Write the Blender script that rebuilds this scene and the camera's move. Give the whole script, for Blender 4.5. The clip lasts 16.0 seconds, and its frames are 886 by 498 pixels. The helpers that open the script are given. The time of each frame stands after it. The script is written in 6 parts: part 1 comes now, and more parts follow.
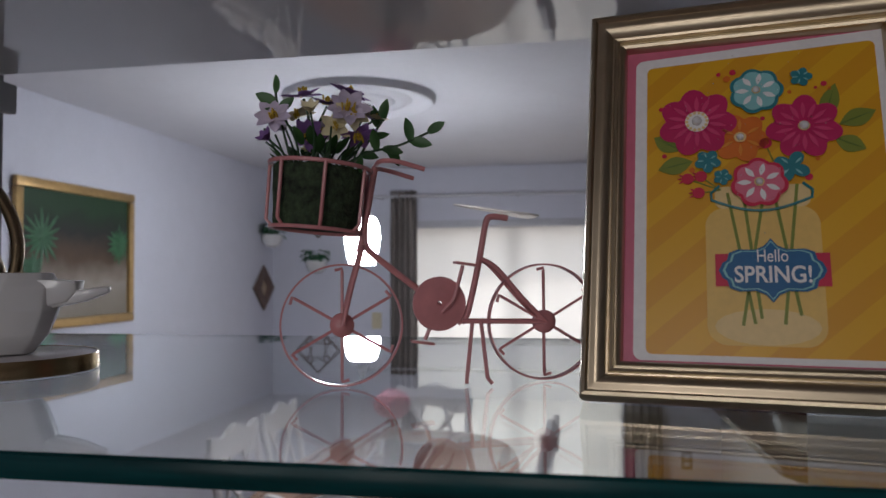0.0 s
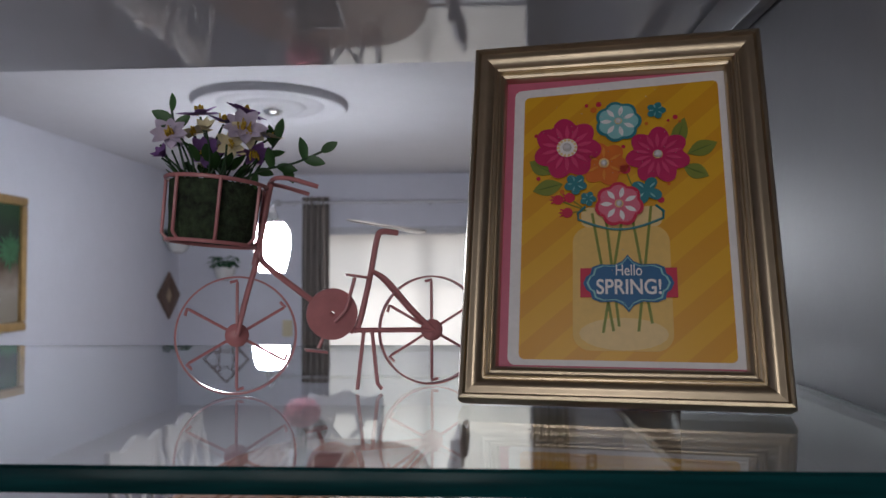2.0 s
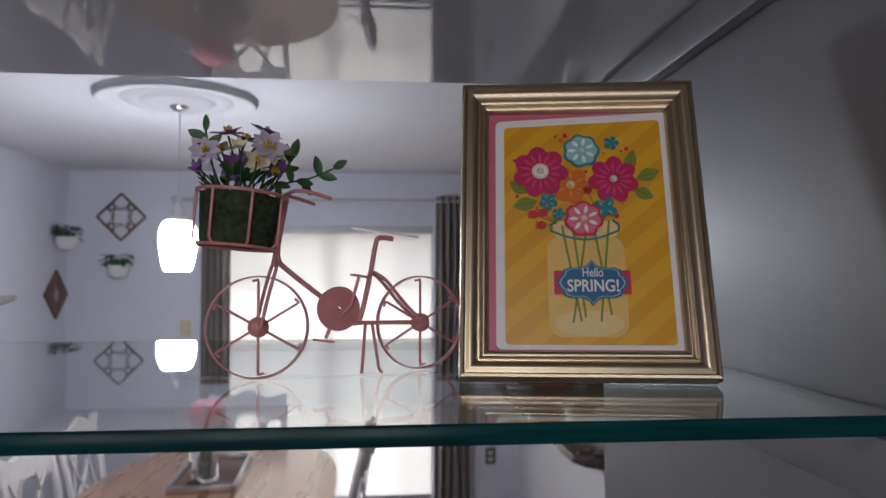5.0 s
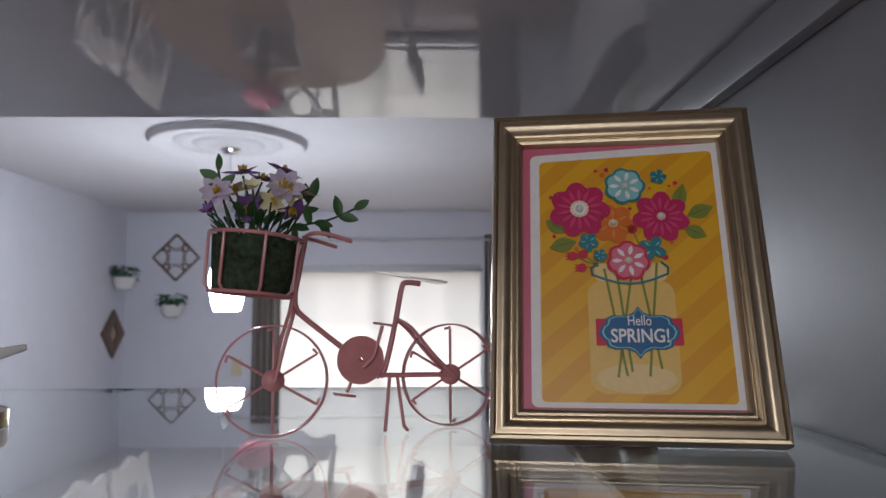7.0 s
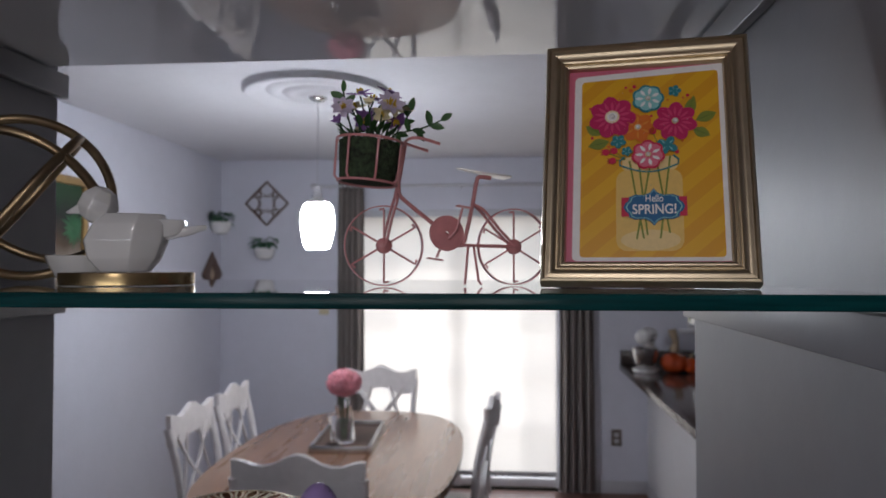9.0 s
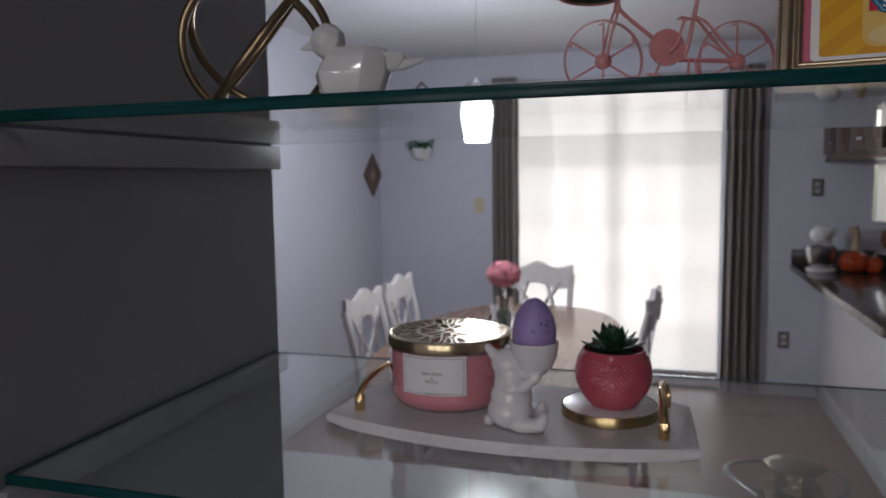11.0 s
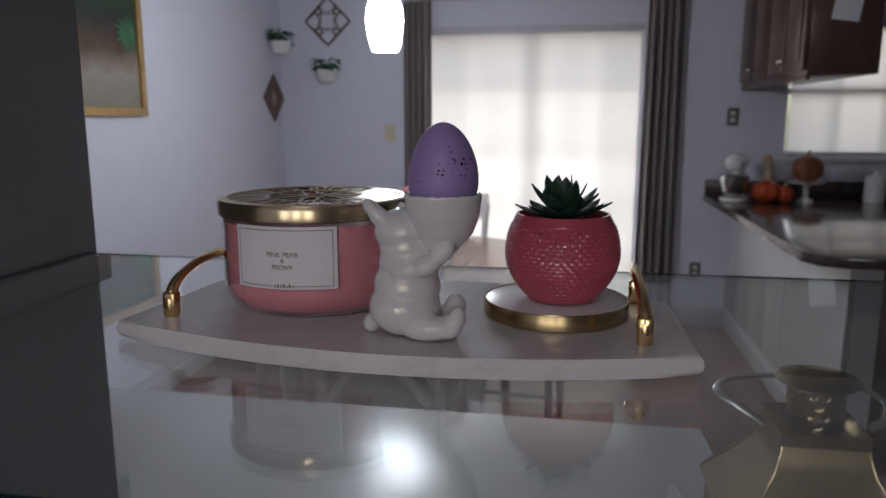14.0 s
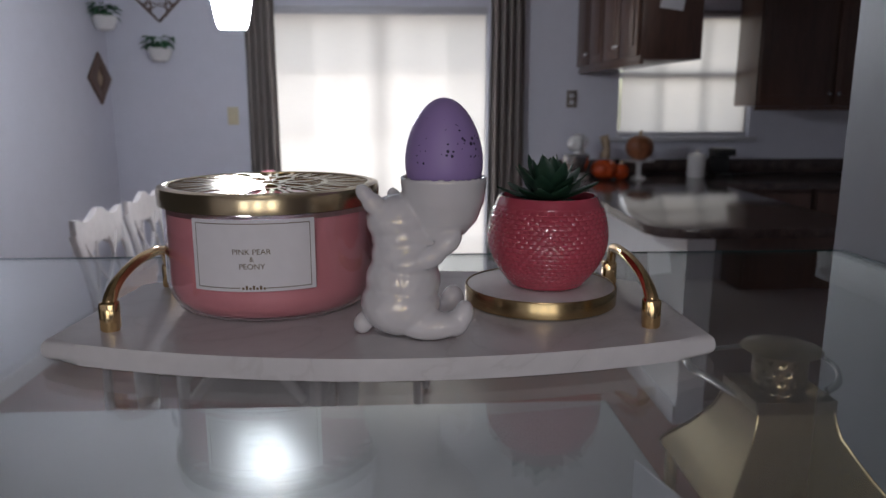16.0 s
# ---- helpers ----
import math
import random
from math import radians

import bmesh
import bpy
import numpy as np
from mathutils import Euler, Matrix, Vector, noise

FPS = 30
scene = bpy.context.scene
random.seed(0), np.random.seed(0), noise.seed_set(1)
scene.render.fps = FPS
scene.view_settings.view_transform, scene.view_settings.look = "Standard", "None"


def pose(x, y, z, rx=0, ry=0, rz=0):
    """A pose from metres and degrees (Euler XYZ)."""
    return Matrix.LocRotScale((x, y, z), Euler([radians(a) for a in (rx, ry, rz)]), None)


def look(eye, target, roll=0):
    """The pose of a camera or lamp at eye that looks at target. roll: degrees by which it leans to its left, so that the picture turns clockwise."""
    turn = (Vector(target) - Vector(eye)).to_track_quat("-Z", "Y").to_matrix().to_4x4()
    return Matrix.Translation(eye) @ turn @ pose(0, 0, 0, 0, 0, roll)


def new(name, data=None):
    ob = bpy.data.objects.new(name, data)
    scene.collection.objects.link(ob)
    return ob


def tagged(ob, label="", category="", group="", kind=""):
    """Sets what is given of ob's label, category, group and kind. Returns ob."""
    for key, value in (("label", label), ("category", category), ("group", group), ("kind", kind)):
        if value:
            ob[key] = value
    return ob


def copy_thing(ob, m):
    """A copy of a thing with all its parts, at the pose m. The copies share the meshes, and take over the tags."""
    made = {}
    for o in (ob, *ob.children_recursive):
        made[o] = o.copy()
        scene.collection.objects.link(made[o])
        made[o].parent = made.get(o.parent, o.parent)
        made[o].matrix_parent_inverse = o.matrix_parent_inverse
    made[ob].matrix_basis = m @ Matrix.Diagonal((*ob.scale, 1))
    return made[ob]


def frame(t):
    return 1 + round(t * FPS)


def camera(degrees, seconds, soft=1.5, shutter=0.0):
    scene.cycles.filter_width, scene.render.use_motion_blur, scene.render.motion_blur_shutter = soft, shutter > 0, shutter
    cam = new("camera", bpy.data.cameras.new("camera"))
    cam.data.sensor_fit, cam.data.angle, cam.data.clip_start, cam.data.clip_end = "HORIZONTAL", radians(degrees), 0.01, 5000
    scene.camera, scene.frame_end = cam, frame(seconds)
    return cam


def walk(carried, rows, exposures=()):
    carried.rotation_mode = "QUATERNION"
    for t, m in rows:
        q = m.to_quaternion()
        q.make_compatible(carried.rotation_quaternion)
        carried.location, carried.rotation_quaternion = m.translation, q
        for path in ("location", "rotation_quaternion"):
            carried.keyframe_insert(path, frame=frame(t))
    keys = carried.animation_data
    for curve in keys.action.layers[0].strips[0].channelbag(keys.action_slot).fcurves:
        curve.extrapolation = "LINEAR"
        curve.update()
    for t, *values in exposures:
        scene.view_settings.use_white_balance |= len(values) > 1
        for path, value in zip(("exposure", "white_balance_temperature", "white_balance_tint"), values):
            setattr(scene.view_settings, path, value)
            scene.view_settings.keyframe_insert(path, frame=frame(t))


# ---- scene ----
cam = camera(63.4, 16.0)
PATH = [
    (0, (-0.028, 0.075, 1.473), (-0.377, 2.044, 1.541), -0.3),
    (0.5, (-0.024, 0.071, 1.476), (-0.354, 2.042, 1.549), -0.4),
    (1, (-0.015, 0.065, 1.475), (-0.302, 2.043, 1.553), -0.4),
    (1.5, (-0.009, 0.061, 1.474), (-0.224, 2.048, 1.554), -0.4),
    (2, (-0.011, 0.051, 1.476), (-0.124, 2.046, 1.561), -0.3),
    (2.5, (-0.026, 0.047, 1.473), (-0.022, 2.045, 1.561), -0.3),
    (3, (-0.046, 0.043, 1.468), (0.051, 2.04, 1.531), -0.1),
    (3.2, (-0.05, 0.036, 1.467), (0.06, 2.032, 1.531), -0.1),
    (5.3, (-0.074, -0.026, 1.477), (0.106, 1.964, 1.57), -0.1),
    (5.5, (-0.072, -0.026, 1.477), (0.089, 1.965, 1.581), -0.2),
    (6, (-0.071, -0.013, 1.48), (0.05, 1.979, 1.611), -0.1),
    (6.5, (-0.07, 0.01, 1.48), (-0.004, 2.003, 1.63), -0.1),
    (7, (-0.057, 0.014, 1.483), (-0.02, 2.005, 1.671), -0.2),
    (7.5, (-0.045, 0.007, 1.475), (-0.026, 1.995, 1.689), -0.3),
    (8, (-0.033, -0.026, 1.461), (-0.049, 1.965, 1.653), -0.2),
    (8.5, (-0.035, -0.074, 1.427), (-0.09, 1.921, 1.552), -0.1),
    (9, (-0.049, -0.137, 1.427), (-0.228, 1.854, 1.478), -0.0),
    (9.5, (-0.074, -0.186, 1.418), (-0.461, 1.773, 1.533), 0.1),
    (10, (-0.093, -0.2, 1.396), (-0.658, 1.717, 1.467), 0.0),
    (10.2, (-0.096, -0.196, 1.387), (-0.688, 1.714, 1.413), -0.1),
    (12.3, (-0.129, -0.068, 1.285), (-0.505, 1.848, 0.852), 0.3),
    (12.5, (-0.133, -0.038, 1.275), (-0.459, 1.893, 0.865), 0.4),
    (13, (-0.132, 0.014, 1.26), (-0.448, 1.949, 0.866), -0.2),
    (13.5, (-0.111, 0.062, 1.245), (-0.452, 2.0, 0.887), -0.5),
    (14, (-0.144, 0.077, 1.238), (-0.484, 2.015, 0.879), -0.0),
    (14.5, (-0.189, 0.089, 1.234), (-0.412, 2.035, 0.828), 0.2),
    (15, (-0.217, 0.103, 1.237), (-0.28, 2.059, 0.824), 0.4),
    (15.5, (-0.224, 0.106, 1.238), (-0.177, 2.068, 0.853), 0.2),
    (16, (-0.236, 0.109, 1.234), (-0.139, 2.065, 0.83), -0.0),
]
EXPOSURE = [(0, 0.06), (1.5, 0.02), (3, 0.38), (5.5, 0.5), (7, 0.48), (8.5, 0.36), (9.5, 0.24), (10.2, 0.22), (12.5, 0.2), (14.5, 0.12), (16, 0.30)]
walk(cam, [(t, look(eye, target, roll)) for t, eye, target, roll in PATH], EXPOSURE)
cam.data.dof.use_dof, cam.data.dof.focus_distance, cam.data.dof.aperture_fstop = True, 0.415, 14.0

# ---- world and light ----
F = -0.18      # floor of the dining room
CEIL = 2.23    # ceiling
world = bpy.data.worlds.new("sky")
scene.world = world
world.use_nodes = True
_sky = world.node_tree.nodes.new("ShaderNodeTexSky")
_sky.sky_type, _sky.sun_disc, _sky.sun_elevation, _sky.sun_rotation = "NISHITA", False, radians(38), radians(160)
world.node_tree.links.new(_sky.outputs[0], world.node_tree.nodes["Background"].inputs[0])
world.node_tree.nodes["Background"].inputs[1].default_value = 0.1


def area(name, m, sx, sy, watts, colour):
    d = bpy.data.lights.new(name, "AREA")
    d.shape, d.size, d.size_y, d.energy, d.color = "RECTANGLE", sx, sy, watts, colour
    ob = new(name, d)
    ob.matrix_world = m
    return ob


# daylight in the openings: behind the door shade, behind the kitchen shade, in assumed openings in the room behind the
# camera
area("daylight_door", pose(-0.43, 5.66, 0.72, -90, 0, 0), 1.6, 1.8, 20.5, (0.985, 0.965, 0.98))
area("daylight_kitchen", pose(1.68, 5.62, 1.45, -90, 0, 0), 0.95, 0.85, 3.8, (1.0, 0.955, 0.93))
# three unseen windows, assumed; the light is split so glazes get separate highlights
for wx in (-1.45, -0.5, 0.45):
    area("assumed_daylight_living", pose(wx, -3.43, 1.3, 90, 0, 0), 0.5, 1.1, 5.2, (0.91, 0.92, 1.0))
for lx_, ly_ in ((-0.12, 0.0), (0.11, 0.05), (0.02, -0.13), (-0.04, 0.14)):
    area("living_room_lamp", pose(-0.25 + lx_, -1.15 + ly_, CEIL - 0.05), 0.06, 0.06, 1.05, (1.0, 0.95, 0.98))

# ---- materials ----


def material(name, colour, rough=0.5, metal=0.0, vary=0.12, scale=20.0, bump=0.0, bump_scale=None, ior=1.5, coat=0.0, colour2=None, trans=0.0, stretch=(1, 1, 1), per_object=0.0, sheen=0.0):
    m = bpy.data.materials.new(name)
    m.use_nodes = True
    n, l = m.node_tree.nodes, m.node_tree.links
    b = n["Principled BSDF"]
    b.inputs["Roughness"].default_value = rough
    b.inputs["Metallic"].default_value = metal
    b.inputs["IOR"].default_value = ior
    b.inputs["Coat Weight"].default_value = coat
    b.inputs["Coat Roughness"].default_value = 0.08
    b.inputs["Transmission Weight"].default_value = trans
    b.inputs["Sheen Weight"].default_value = sheen
    tc = n.new("ShaderNodeTexCoord")
    mp = n.new("ShaderNodeMapping")
    mp.inputs["Scale"].default_value = stretch
    l.new(tc.outputs["Object"], mp.inputs[0])
    t1 = n.new("ShaderNodeTexNoise")
    t1.inputs["Scale"].default_value, t1.inputs["Detail"].default_value = scale, 6
    t2 = n.new("ShaderNodeTexNoise")
    t2.inputs["Scale"].default_value, t2.inputs["Detail"].default_value = scale * 0.17, 3
    l.new(mp.outputs[0], t1.inputs["Vector"]), l.new(mp.outputs[0], t2.inputs["Vector"])
    add = n.new("ShaderNodeMath")
    add.operation = "ADD"
    l.new(t1.outputs["Fac"], add.inputs[0]), l.new(t2.outputs["Fac"], add.inputs[1])
    half = n.new("ShaderNodeMath")
    half.operation = "MULTIPLY"
    half.inputs[1].default_value = 0.5
    l.new(add.outputs[0], half.inputs[0])
    ramp = n.new("ShaderNodeValToRGB")
    lo = [c * (1 - vary) for c in colour] if colour2 is None else colour2
    hi = [min(1, c * (1 + vary)) for c in colour] if colour2 is None else colour
    ramp.color_ramp.elements[0].position, ramp.color_ramp.elements[1].position = 0.33, 0.67
    ramp.color_ramp.elements[0].color, ramp.color_ramp.elements[1].color = (*lo, 1), (*hi, 1)
    l.new(half.outputs[0], ramp.inputs[0])
    out = ramp.outputs[0]
    if per_object:
        info = n.new("ShaderNodeObjectInfo")
        hsv = n.new("ShaderNodeHueSaturation")
        rng = n.new("ShaderNodeMapRange")
        rng.inputs["To Min"].default_value, rng.inputs["To Max"].default_value = 1 - per_object, 1 + per_object
        l.new(info.outputs["Random"], rng.inputs[0]), l.new(rng.outputs[0], hsv.inputs["Value"]), l.new(out, hsv.inputs["Color"])
        out = hsv.outputs[0]
    l.new(out, b.inputs["Base Color"])
    if rough > 0.02:
        rr = n.new("ShaderNodeMapRange")
        rr.inputs["To Min"].default_value, rr.inputs["To Max"].default_value = rough * 0.85, min(1, rough * 1.15)
        l.new(t2.outputs["Fac"], rr.inputs[0]), l.new(rr.outputs[0], b.inputs["Roughness"])
    if bump:
        bp = n.new("ShaderNodeBump")
        bp.inputs["Strength"].default_value, bp.inputs["Distance"].default_value = bump, 0.002
        if bump_scale:
            t3 = n.new("ShaderNodeTexNoise")
            t3.inputs["Scale"].default_value = bump_scale
            l.new(mp.outputs[0], t3.inputs["Vector"])
            l.new(t3.outputs["Fac"], bp.inputs["Height"])
        else:
            l.new(t1.outputs["Fac"], bp.inputs["Height"])
        l.new(bp.outputs[0], b.inputs["Normal"])
    return m


def glassy(name, colour, rough=0.0, ior=1.5):
    m = bpy.data.materials.new(name)
    m.use_nodes = True
    b = m.node_tree.nodes["Principled BSDF"]
    b.inputs["Base Color"].default_value = (*colour, 1)
    b.inputs["Roughness"].default_value, b.inputs["IOR"].default_value, b.inputs["Transmission Weight"].default_value = rough, ior, 1
    return m


def glowing(name, colour, strength):
    m = bpy.data.materials.new(name)
    m.use_nodes = True
    b = m.node_tree.nodes["Principled BSDF"]
    b.inputs["Base Color"].default_value = (0.8, 0.8, 0.8, 1)
    b.inputs["Emission Color"].default_value = (*colour, 1)
    b.inputs["Emission Strength"].default_value = strength
    return m


def cloth_through(name, colour, amount):
    """Woven cloth that lets light through."""
    m = bpy.data.materials.new(name)
    m.use_nodes = True
    n, l = m.node_tree.nodes, m.node_tree.links
    n.remove(n["Principled BSDF"])
    d, t, mix = n.new("ShaderNodeBsdfDiffuse"), n.new("ShaderNodeBsdfTranslucent"), n.new("ShaderNodeMixShader")
    tc, w, ramp = n.new("ShaderNodeTexCoord"), n.new("ShaderNodeTexNoise"), n.new("ShaderNodeValToRGB")
    mp = n.new("ShaderNodeMapping")
    mp.inputs["Scale"].default_value = (3, 3, 90)
    w.inputs["Scale"].default_value, w.inputs["Detail"].default_value = 3, 4
    ramp.color_ramp.elements[0].color = (*[c * 0.9 for c in colour], 1)
    ramp.color_ramp.elements[1].color = (*colour, 1)
    l.new(tc.outputs["Object"], mp.inputs[0]), l.new(mp.outputs[0], w.inputs["Vector"]), l.new(w.outputs["Fac"], ramp.inputs[0])
    l.new(ramp.outputs[0], d.inputs[0]), l.new(ramp.outputs[0], t.inputs[0])
    mix.inputs[0].default_value = amount
    l.new(d.outputs[0], mix.inputs[1]), l.new(t.outputs[0], mix.inputs[2])
    l.new(mix.outputs[0], n["Material Output"].inputs["Surface"])
    return m


M_WALL = material("wall_paint", (0.66, 0.665, 0.74), 0.7, vary=0.03, scale=60, bump=0.08, bump_scale=180)
M_CEIL = material("ceiling_paint", (0.67, 0.665, 0.70), 0.85, vary=0.03, scale=40, bump=0.15, bump_scale=150)
M_PANEL = material("grey_panel_paint", (0.26, 0.263, 0.28), 0.42, vary=0.05, scale=25, bump=0.05, bump_scale=120)
M_FLOOR = material("brown_laminate", (0.20, 0.105, 0.085), 0.35, vary=0.3, scale=14, stretch=(6, 0.7, 1), bump=0.04)
M_WHITE = material("white_paint", (0.72, 0.72, 0.74), 0.4, vary=0.04, scale=30)
M_TRIM = material("trim_paint", (0.55, 0.55, 0.58), 0.4, vary=0.04, scale=30)
M_GLASS = glassy("shelf_glass", (0.93, 0.98, 0.96))
M_CLEAR = glassy("clear_glass", (0.98, 0.98, 0.98))
M_EDGE = material("glass_edge", (0.003, 0.040, 0.042), 0.22, vary=0.6, scale=8, stretch=(2, 2, 30), ior=1.25)
M_UPPER = material("grey_backed_glass", (0.74, 0.76, 0.80), 0.01, vary=0.04, scale=6, ior=1.95)
M_LEDGE = material("white_laminate", (0.5, 0.5, 0.505), 0.25, vary=0.03, scale=10, ior=1.5)
M_GOLD = material("brushed_gold", (0.47, 0.345, 0.175), 0.26, 1.0, vary=0.08, scale=60, stretch=(1, 1, 12))
M_POLISH = material("polished_gold", (0.74, 0.52, 0.26), 0.12, 1.0, vary=0.06, scale=40)
M_FRAMEGOLD = material("champagne_gold", (0.49, 0.405, 0.28), 0.31, 1.0, vary=0.10, scale=90, bump=0.04)
M_ANTIQUE = material("antique_gold", (0.34, 0.25, 0.15), 0.30, 1.0, vary=0.25, scale=40, bump=0.06)
M_BRASS = material("aged_brass", (0.36, 0.285, 0.17), 0.25, 1.0, vary=0.22, scale=18, bump=0.05)
M_STEEL = material("steel", (0.6, 0.6, 0.6), 0.25, 1.0, vary=0.06)
M_WOOD = material("table_wood", (0.28, 0.15, 0.09), 0.28, vary=0.25, scale=10, stretch=(8, 0.8, 1), coat=0.3)
M_DARKWOOD = material("cabinet_wood", (0.085, 0.042, 0.028), 0.38, vary=0.3, scale=16, stretch=(6, 6, 0.8), coat=0.15)
M_CHAIR = material("chair_paint", (0.76, 0.72, 0.71), 0.45, vary=0.08, scale=30)
M_CURTAIN = material("curtain_cloth", (0.25, 0.215, 0.20), 0.9, vary=0.12, scale=60, sheen=0.2)
M_SHADE = cloth_through("shade_cloth", (0.86, 0.82, 0.77), 0.72)
M_STONE = material("counter_stone", (0.075, 0.055, 0.05), 0.14, vary=0.6, scale=120)
M_LAMP = glowing("lamp_glass", (0.86, 0.91, 1.0), 74.0)
M_BLACK = material("black_plastic", (0.02, 0.02, 0.02), 0.4)
M_LEAF = material("leaf_green", (0.045, 0.12, 0.035), 0.45, vary=0.3, scale=60, per_object=0.25)
M_IVY = material("ivy_green", (0.04, 0.13, 0.06), 0.5, vary=0.35, scale=40)
M_PINK = material("pink_petals", (0.88, 0.40, 0.46), 0.7, vary=0.2, scale=60)
M_CERAMIC = material("white_ceramic", (0.74, 0.73, 0.72), 0.12, vary=0.03, scale=30, coat=0.4)
M_WOODDECO = material("dark_stained_wood", (0.14, 0.085, 0.065), 0.6, vary=0.25, scale=40)
M_IVORY = material("ivory_plastic", (0.62, 0.55, 0.38), 0.4, vary=0.04)
M_ORANGE = material("orange_glaze", (0.46, 0.06, 0.012), 0.25, vary=0.2, scale=30)
M_RUST = material("rust_gourd", (0.22, 0.07, 0.025), 0.5, vary=0.25, scale=30)

# ---- mesh helpers ----


def mesh_of(name, bm, mats):
    me = bpy.data.meshes.new(name)
    bm.normal_update()
    bm.to_mesh(me)
    bm.free()
    for m in (mats if isinstance(mats, (list, tuple)) else [mats]):
        me.materials.append(m)
    return me


def smooth(me, angle=40):
    me.polygons.foreach_set("use_smooth", [True] * len(me.polygons))
    me.set_sharp_from_angle(angle=radians(angle))
    return me


def part(name, bm, mat, parent, label="", m=None, flat=False):
    me = mesh_of(name, bm, mat)
    if not flat:
        smooth(me)
    ob = new(name, me)
    ob.parent = parent
    if m is not None:
        ob.matrix_local = m
    return tagged(ob, label)


def share(name, ob, parent, m, label=""):
    o = new(name, ob.data)
    o.parent = parent
    o.matrix_local = m
    return tagged(o, label)


def thing(name, label, category, m, group=""):
    ob = new(name)
    ob.matrix_world = m
    ob.empty_display_size = 0.05
    return tagged(ob, label, category, group)


def solid(name, bm, mat, label, category, m=None, group="", kind="", flat=False):
    me = mesh_of(name, bm, mat)
    if not flat:
        smooth(me)
    ob = new(name, me)
    if m is not None:
        ob.matrix_world = m
    return tagged(ob, label, category, group, kind)


def box(bm, x0, x1, y0, y1, z0, z1, bevel=0.0, seg=2, m=None, mat=0):
    c = Matrix.LocRotScale(((x0 + x1) / 2, (y0 + y1) / 2, (z0 + z1) / 2), None, (abs(x1 - x0), abs(y1 - y0), abs(z1 - z0)))
    r = bmesh.ops.create_cube(bm, size=1, matrix=(m @ c) if m is not None else c)
    fs = {f for v in r["verts"] for f in v.link_faces}
    for f in fs:
        f.material_index = mat
    if bevel:
        bmesh.ops.bevel(bm, geom=list({e for f in fs for e in f.edges}), offset=bevel, segments=seg, affect="EDGES", profile=0.5)
    return bm


def boxed(*a, **k):
    return box(bmesh.new(), *a, **k)


def grid_skin(bm, rings, closed_ring=True, cap=True, mat=0):
    """Skins a list of rings of points."""
    vs = [[bm.verts.new(p) for p in r] for r in rings]
    n = len(vs[0])
    for a, b in zip(vs, vs[1:]):
        for i in range(n if closed_ring else n - 1):
            j = (i + 1) % n
            f = bm.faces.new((a[i], a[j], b[j], b[i]))
            f.material_index = mat
    if cap and closed_ring:
        for r, flip in ((vs[0], True), (vs[-1], False)):
            f = bm.faces.new(list(reversed(r)) if flip else r)
            f.material_index = mat
    return bm


def lathe(bm, profile, seg=48, m=None, cap=True, mat=0):
    rings = []
    for r, z in profile:
        ring = [Vector((max(r, 1e-5) * math.cos(2 * math.pi * i / seg), max(r, 1e-5) * math.sin(2 * math.pi * i / seg), z)) for i in range(seg)]
        rings.append([m @ p for p in ring] if m is not None else ring)
    return grid_skin(bm, rings, cap=cap, mat=mat)


def tube(bm, pts, r, seg=8, closed=False, cap=True, mat=0, flat=1.0):
    """A round rod along points; r is one radius or one a point."""
    pts = [Vector(p) for p in pts]
    n = len(pts)
    rad = r if isinstance(r, (list, tuple)) else [r] * n
    rings, side = [], None
    for i, p in enumerate(pts):
        a = pts[(i - 1) % n] if (closed or i) else p
        b = pts[(i + 1) % n] if (closed or i < n - 1) else p
        d = (b - a).normalized()
        if side is None:
            side = d.orthogonal().normalized()
        side = (side - d * side.dot(d)).normalized()
        up = d.cross(side)
        rings.append([p + (side * math.cos(2 * math.pi * k / seg) + up * math.sin(2 * math.pi * k / seg) * flat) * rad[i] for k in range(seg)])
    if closed:
        rings.append(rings[0])
        grid_skin(bm, rings, cap=False, mat=mat)
        bmesh.ops.remove_doubles(bm, verts=bm.verts, dist=1e-6)
        return bm
    return grid_skin(bm, rings, cap=cap, mat=mat)


def rod(*a, **k):
    return tube(bmesh.new(), *a, **k)


def ring_points(c, r, n=40, u=(1, 0, 0), v=(0, 0, 1)):
    c, u, v = Vector(c), Vector(u), Vector(v)
    return [c + u * (r * math.cos(2 * math.pi * i / n)) + v * (r * math.sin(2 * math.pi * i / n)) for i in range(n)]


def slab(bm, outline, z0, z1, m=None, mat=0, bevel=0.0):
    """An outline in x and y, drawn up from z0 to z1."""
    a = [bm.verts.new((m @ Vector((x, y, z0))) if m is not None else (x, y, z0)) for x, y in outline]
    b = [bm.verts.new((m @ Vector((x, y, z1))) if m is not None else (x, y, z1)) for x, y in outline]
    fs = [bm.faces.new(list(reversed(a))), bm.faces.new(b)]
    for i in range(len(a)):
        j = (i + 1) % len(a)
        fs.append(bm.faces.new((a[i], a[j], b[j], b[i])))
    for f in fs:
        f.material_index = mat
    if bevel:
        es = [e for f in fs[:2] for e in f.edges]
        bmesh.ops.bevel(bm, geom=es, offset=bevel, segments=3, affect="EDGES", profile=0.5)
    return bm


def spline(pts, n=8):
    """A smooth line through points."""
    pts = [Vector(p) for p in pts]
    out = []
    for i in range(len(pts) - 1):
        p0, p1, p2, p3 = pts[max(i - 1, 0)], pts[i], pts[i + 1], pts[min(i + 2, len(pts) - 1)]
        for k in range(n):
            t = k / n
            out.append(0.5 * ((2 * p1) + (p2 - p0) * t + (2 * p0 - 5 * p1 + 4 * p2 - p3) * t * t + (3 * p1 - p0 - 3 * p2 + p3) * t ** 3))
    return out + [pts[-1]]


